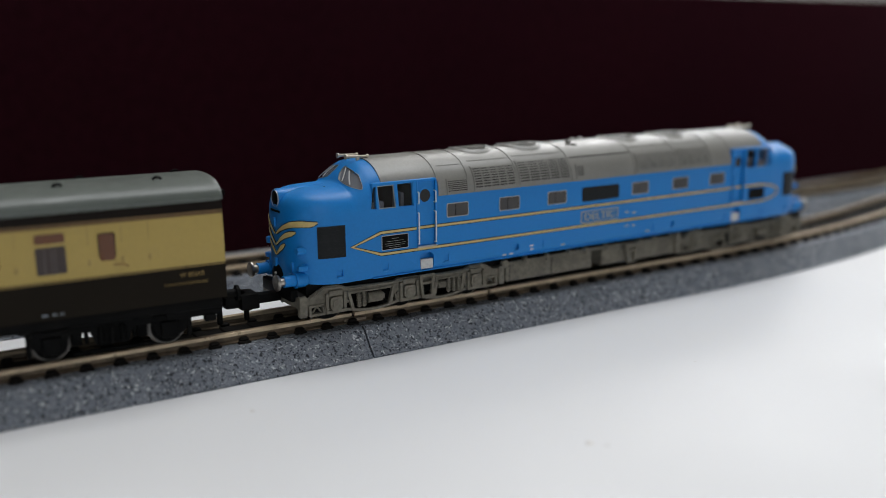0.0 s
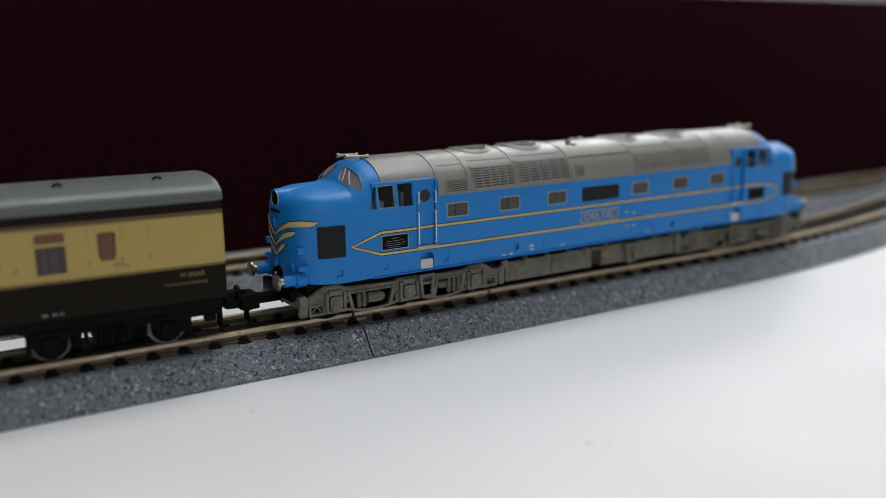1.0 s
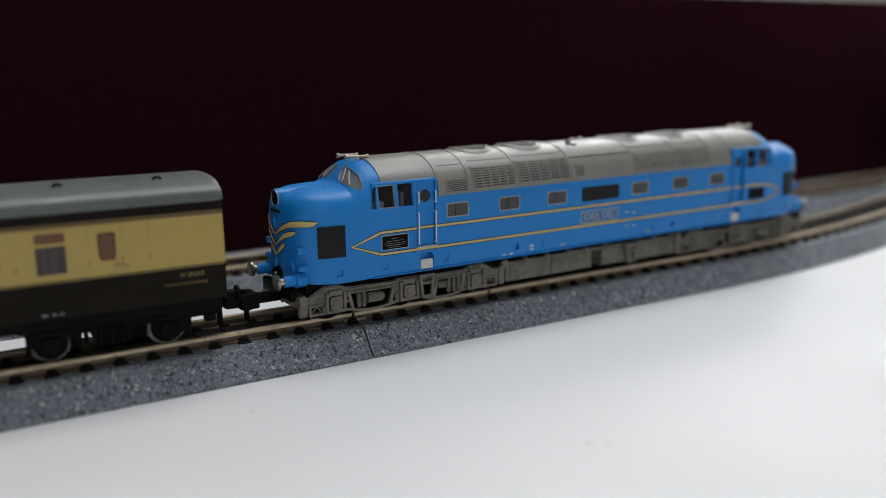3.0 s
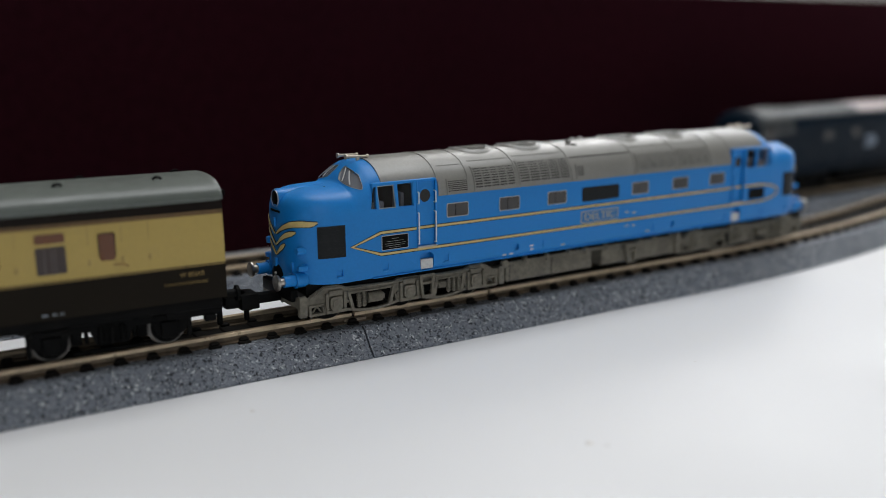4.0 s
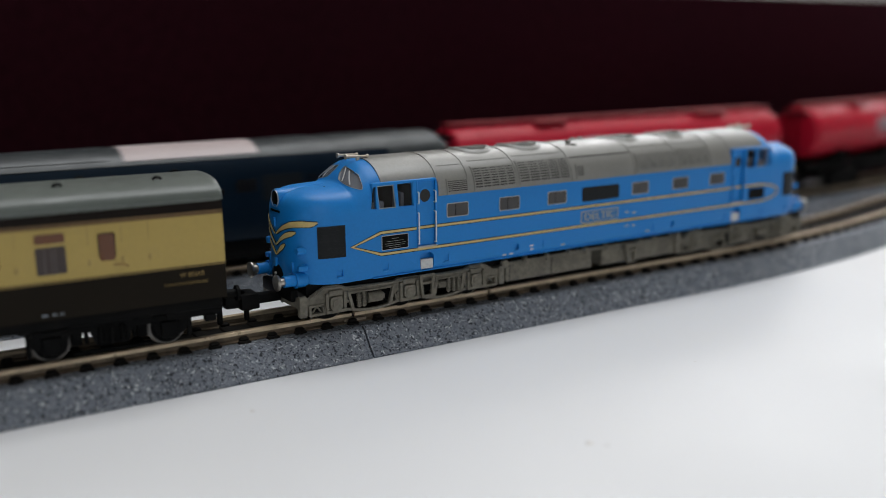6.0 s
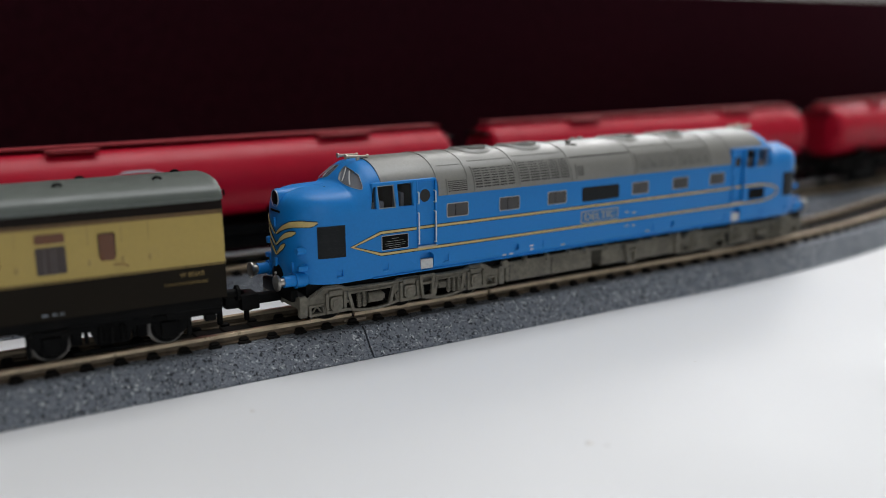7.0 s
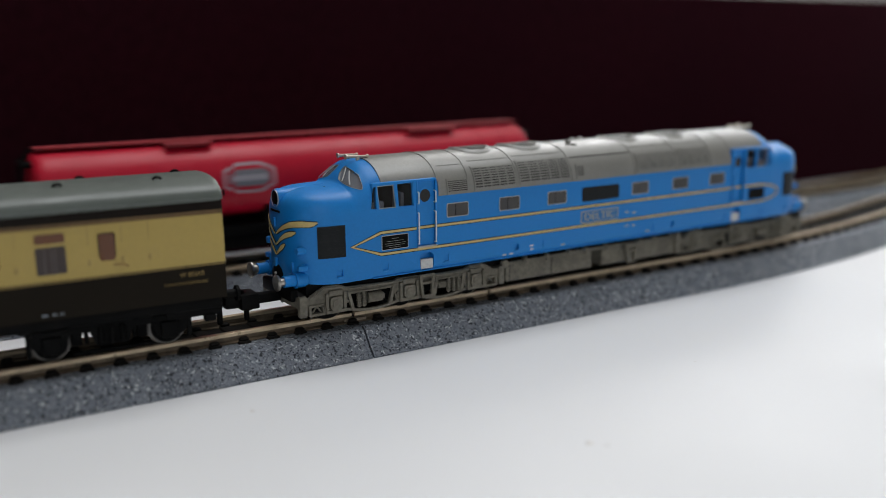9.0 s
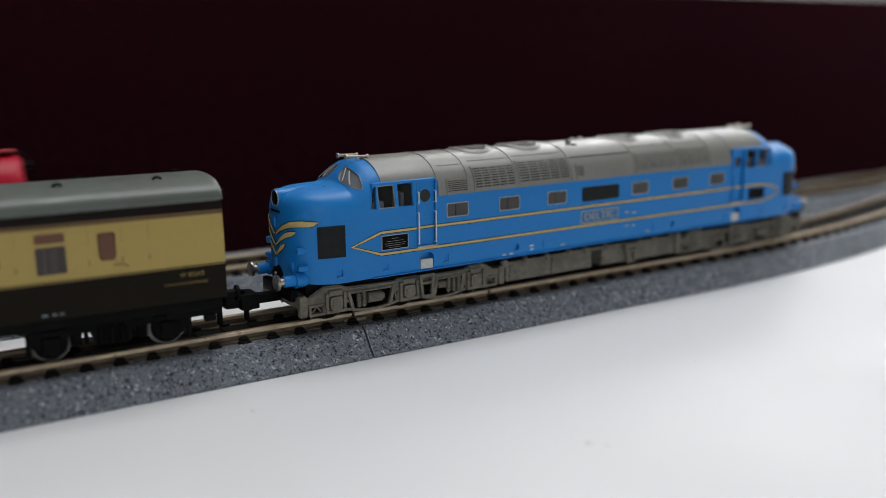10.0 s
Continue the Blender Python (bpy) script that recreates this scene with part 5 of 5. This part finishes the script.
def tank_wagon():
    t = thing("tank_wagon", spot(0, 0, 0), "glossy red model bogie tank wagon with a white emblem", "tank wagon", "tank wagons of the train")
    r, zc = 8.35, 18.75
    prof = ((0.0, 0.45), (0.1, 0.75), (0.35, 0.89), (0.9, 0.96), (1.7, 0.99), (2.8, 1.0))
    rings = [ring(-58.7 + d, r * f, 0, zc, 40) for d, f in prof] + [ring(58.7 - d, r * f, 0, zc, 40) for d, f in reversed(prof)]
    barrel = part("barrel", loft(B(), rings), RED, t, "glossy red tank barrel")
    for x in (-50.5, -20, 12, 44, 50.5):
        bm = B()
        loft(bm, [ring(x - 0.25, r, 0, zc, 40), ring(x - 0.2, r + 0.1, 0, zc, 40), ring(x + 0.2, r + 0.1, 0, zc, 40), ring(x + 0.25, r, 0, zc, 40)], caps=False)
        part("weld_band", bm, RED, barrel)
    # walkway along the top, with platforms round the two hatches
    wk = part("walkway", box(B(), -57.5, 57.5, -2.6, 2.6, zc + r + 0.3, zc + r + 0.75, 0.1), DARK_RED, t, "dark red walkway along the top")
    for x, w in ((-28.0, 5.0), (31.0, 6.5)):
        part("platform", box(B(), x - w, x + w, -5.2, 5.2, zc + r - 0.55, zc + r + 0.45, 0.4), DARK_RED, wk)
        part("hatch", cyl(B(), (x, 0, zc + r), (x, 0, zc + r + 0.85), 1.9, 18, 1.7), DARK_RED, wk)
    for x in range(-54, 56, 9):
        part("walkway_bracket", box(B(), x - 0.25, x + 0.25, -2.3, 2.3, zc + r - 0.9, zc + r + 0.4), DARK_RED, wk)
    # emblem: a flattened hexagon with a bar
    for side in (-1, 1):
        def drawn(x0, x1, z0, z1, cut, lift, inner=None):
            def hexa(x0, x1, z0, z1, cut):
                zm = (z0 + z1) / 2
                pts = []
                cs = [(x0, zm - (z1 - z0) * 0.28), (x0, zm + (z1 - z0) * 0.28), (x0 + cut, z1), (x1 - cut, z1), (x1, zm + (z1 - z0) * 0.28), (x1, zm - (z1 - z0) * 0.28), (x1 - cut, z0), (x0 + cut, z0)]
                for (a, b), (c, d) in zip(cs, cs[1:] + cs[:1]):
                    pts += [(a + (c - a) * q / 4, b + (d - b) * q / 4) for q in range(4)]
                return pts

            def on(x, z, l):
                return (x, side * (math.sqrt(max((r + l) ** 2 - (z - zc) ** 2, 0.1))), z)
            o = hexa(x0, x1, z0, z1, cut)
            i = hexa(*inner) if inner else None
            bm = B()
            if i:
                loops = [[on(x, z, -0.05) for x, z in o], [on(x, z, lift) for x, z in o], [on(x, z, lift) for x, z in i], [on(x, z, -0.05) for x, z in i]]
                loft(bm, loops, caps=False)
            else:
                cx, cz = (x0 + x1) / 2, (z0 + z1) / 2
                loops = [[on(cx + (x - cx) * f, cz + (z - cz) * f, l) for x, z in o] for f, l in ((1, -0.05), (1, lift), (0.66, lift), (0.33, lift), (0.02, lift))]
                loft(bm, loops)
            return bm
        e = part("emblem", drawn(-22.2, -10.6, 16.4, 22.8, 3.2, 0.05, (-21.65, -11.15, 16.95, 22.25, 2.95)), LOGO_DULL, t, "white outlined hexagonal emblem with grey bar")
        part("emblem_field", drawn(-21.0, -11.8, 17.8, 21.4, 1.4, 0.05), LOGO_GREY, e)
        part("emblem_bar", drawn(-20.4, -12.4, 19.0, 20.2, 0.4, 0.09), LOGO_DULL, e)
    # underframe
    fr = part("underframe", box(B(), -60.5, 60.5, -6.8, 6.8, 7.2, 9.4, 0.3), RUST_BLACK, t, "dark underframe")
    for x in (-43, -39, 39, 43, -12, 12):
        part("saddle", box(B(), x - 0.7, x + 0.7, -6.6, 6.6, 9.0, 13.2, 0.2), RUST_BLACK, fr)
    for k in (-1, 1):
        for side in (-1, 1):
            part("buffer", cyl(cyl(B(), (k * 60.5, side * 5.8, 7.6), (k * 61.6, side * 5.8, 7.6), 0.7, 12), (k * 61.6, side * 5.8, 7.6), (k * 62.0, side * 5.8, 7.6), 1.4, 16), RUST_BLACK, t)
        part("end_ladder", rods(B(), [(k * 60.2, -1.6, 9.0), (k * 60.4, -1.6, 24.0), (k * 58.2, -1.6, zc + r + 0.5)], 0.25), RUST_BLACK, t)
        part("end_ladder", rods(B(), [(k * 60.2, 1.6, 9.0), (k * 60.4, 1.6, 24.0), (k * 58.2, 1.6, zc + r + 0.5)], 0.25), RUST_BLACK, t)
        part("end_rail", box(B(), *sorted((k * 58.5, k * 60.4)), -4.6, 4.6, 24.4, 25.3, 0.3), RUST_BLACK, t)
        part("coupler", box(B(), *sorted((k * 60, k * 64.9)), -1.6, 1.6, 3.3, 5.2, 0.3), BLACK, t, "black coupler")
        wagon_bogie(t, k * 39, 6.8)
    part("brake_gear", box(B(), -24, 24, -4.5, 4.5, 3.6, 7.3, 0.5), RUST_BLACK, t)
    return t


def rail_engine():
    t = thing("mainline_locomotive", spot(0, 0, 0), "dark blue model diesel locomotive with grey roof and yellow ends", "locomotive")
    ends = [(-66.9, 8.3, 6.6, 15.5, 17.0), (-66.6, 8.8, 6.4, 16.2, 18.2), (-65.9, 9.0, 6.4, 18.0, 22.3), (-64.6, 9.1, 6.4, 19.4, 25.5), (-63.0, 9.1, 6.4, 20.2, 26.8)]
    full = ends + [(-x, *q) for x, *q in reversed(ends)]
    from mathutils.bvhtree import BVHTree
    raw = loft(B(), [[(x, y, z) for y, z in half_profile(w, zb, zs, h, 2.4, 0.5)] for x, w, zb, zs, h in full])
    bmesh.ops.triangulate(raw, faces=raw.faces)
    tree = BVHTree.FromBMesh(raw)
    part("body", raw, RAIL_BLUE, t, smooth=50)

    def over(x0, x1, z0, lift, nx=1):
        rows = []
        h, zs, w = 26.8, 20.2, 9.1
        a0 = math.asin(((z0 - zs) / (h - zs)) ** 1.2)
        for j in range(25):
            a = a0 + (math.pi - 2 * a0) * j / 24
            c, q = math.cos(a), math.sin(a)
            n = Vector((0, c, q * 1.4)).normalized()
            row = []
            for i in range(nx + 1):
                p = Vector((x0 + (x1 - x0) * i / nx, w * abs(c) ** (1 / 1.2) * math.copysign(1, c), zs + (h - zs) * q ** (1 / 1.2)))
                row.append((p + n * lift, n))
            rows.append(row)
        return skin(B(), rows, 0.2)
    roof = part("roof", over(-62.8, 62.8, 23.9, 0.12), ENGINE_ROOF, t, "mid grey roof")
    part("roof_panel", over(-10.5, 17.5, 24.6, 0.22), PALE_PANEL, roof, "pale pinkish boiler and exhaust roof panel")
    for x0, x1 in ((-42, -13), (22, 32), (36, 56)):
        part("roof_grille", over(x0, x1, 24.9, 0.24), ENGINE_ROOF, roof)
    for x in (-50, -55):
        part("roof_pod", ball(B(), (x, 0, 26.8), 1.6, sx=1.6, sz=0.5), ENGINE_ROOF, roof)
    for k in (-1, 1):
        part("warning_panel", draped(B(), tree, ((k * 67, -8.4, 7.0), (k * 67, 8.4, 7.0), (k * 67, 8.4, 17.4), (k * 67, -8.4, 17.4)), (-k, 0, 0), 0.2, 0.4, 20, 12), WARN_YELLOW, t, "yellow warning end")
        for yy in (-4.1, 4.1):
            part("windscreen", draped(B(), tree, ((k * 66, yy - 3.4, 18.2), (k * 66, yy + 3.4, 18.2), (k * 66, yy + 3.2, 22.2), (k * 66, yy - 3.2, 22.2)), (-k, 0, 0), 0.25, 0.4, 12, 10), DARK_GLASS, t)
        part("headcode_box", draped(B(), tree, ((k * 67, -3.2, 12.8), (k * 67, 3.2, 12.8), (k * 67, 3.2, 15.6), (k * 67, -3.2, 15.6)), (-k, 0, 0), 0.4, 0.4, 6, 4), BLACK, t)
        part("buffer_beam", box(B(), *sorted((k * 65, k * 67.4)), -8, 8, 5.2, 7.6, 0.2), BLACK, t)
        for side in (-1, 1):
            part("buffer", cyl(cyl(B(), (k * 66, side * 5.8, 7.0), (k * 67.9, side * 5.8, 7.0), 0.8, 12), (k * 67.9, side * 5.8, 7.0), (k * 68.3, side * 5.8, 7.0), 1.7, 16), BLACK, t)
            y = lambda p, q: sorted((side * p, side * q))
            part("cab_yellow", box(B(), *sorted((k * 62.5, k * 65.0)), *y(8.6, 9.14), 8, 17.5, 0.1, 1), WARN_YELLOW, t)
            sur = part("window_surround", draped(B(), tree, ((k * 48.5, side * 9, 19.4), (k * 65.0, side * 9, 19.4), (k * 64.4, side * 8, 24.2), (k * 48.5, side * 8, 24.2)), (0, -side, 0), 0.12, 0.3, 14, 8), ENGINE_ROOF, t, "grey cab window surround")
            part("cab_window", draped(B(), tree, ((k * 58.6, side * 9, 18.2), (k * 63.4, side * 9, 18.2), (k * 63.0, side * 9, 21.8), (k * 58.6, side * 9, 21.8)), (0, -side, 0), 0.2, 0.3, 8, 6), GREY_GLASS, sur)
            part("cab_door", box(B(), *sorted((k * 52.5, k * 56.2)), *y(8.9, 9.18), 8, 21.6, 0.1, 1), RAIL_BLUE, t)
        engine = part("bogie", box(B(), k * 43 - 18, k * 43 + 18, -7.4, 7.4, 1.7, 6.2, 0.6), RUST_BLACK, t, "dark six-wheeled bogie")
        for side in (-1, 1):
            for q in (-1, 0, 1):
                wheel(engine, k * 43 + q * 13.5, side, 3.6, RUST_BLACK, WHEEL_RIM)
                part("axlebox", box(B(), k * 43 + q * 13.5 - 1.5, k * 43 + q * 13.5 + 1.5, *sorted((side * 7.3, side * 8.2)), 2, 4.8, 0.3), RUST_BLACK, engine)
    for side in (-1, 1):
        y = lambda p, q: sorted((side * p, side * q))
        for x in (-30, -14, 14, 30):
            part("side_window", slab(B(), rounded(x - 2.4, x + 2.4, 16.6, 19.4, 0.4), *y(9.0, 9.2)), DARK_GLASS, t)
        part("side_grille", slab(B(), rounded(17.5, 26.5, 14.5, 20.0, 0.4), *y(9.0, 9.2)), BLACK_MESH, t)
        part("emblem", slab(B(), [(-9.0, 12.6), (-3.4, 12.6), (-1.2, 14.6), (-3.2, 16.6), (-9.0, 16.6), (-6.8, 14.6)], *y(9.0, 9.15)), LOGO_BLUE, t, "white angular emblem")
    part("fuel_tank", box(B(), -20, 20, -7.6, 7.6, 2.0, 6.5, 0.6), RUST_BLACK, t)
    return t


RAIL_ENGINE = rail_engine()
WAGON = tank_wagon()
WAGONS = [WAGON] + [copy_thing(WAGON, Matrix()) for _ in range(2)]


# ---- movement ----
def on_far_line(s, reach):
    """The pose of a vehicle whose middle has come s along the far track, with bogies reach before and behind it."""
    ax, ay, _ = far_line(-(s + reach))
    bx, by, _ = far_line(-(s - reach))
    return spot((ax + bx) / 2, (ay + by) / 2, ZR, 0, 0, math.degrees(math.atan2(by - ay, bx - ax)))


def motions():
    speed = 118.5                                        # mm a second
    times = [0.25 * k for k in range(41)]
    for ob, middle, reach in [(RAIL_ENGINE, 248.8, 43)] + [(w, 121.8 - 130.0 * k, 39) for k, w in enumerate(WAGONS)]:
        walk(ob, [(t, on_far_line(middle + speed * (t - 7.5), reach)) for t in times])


motions()
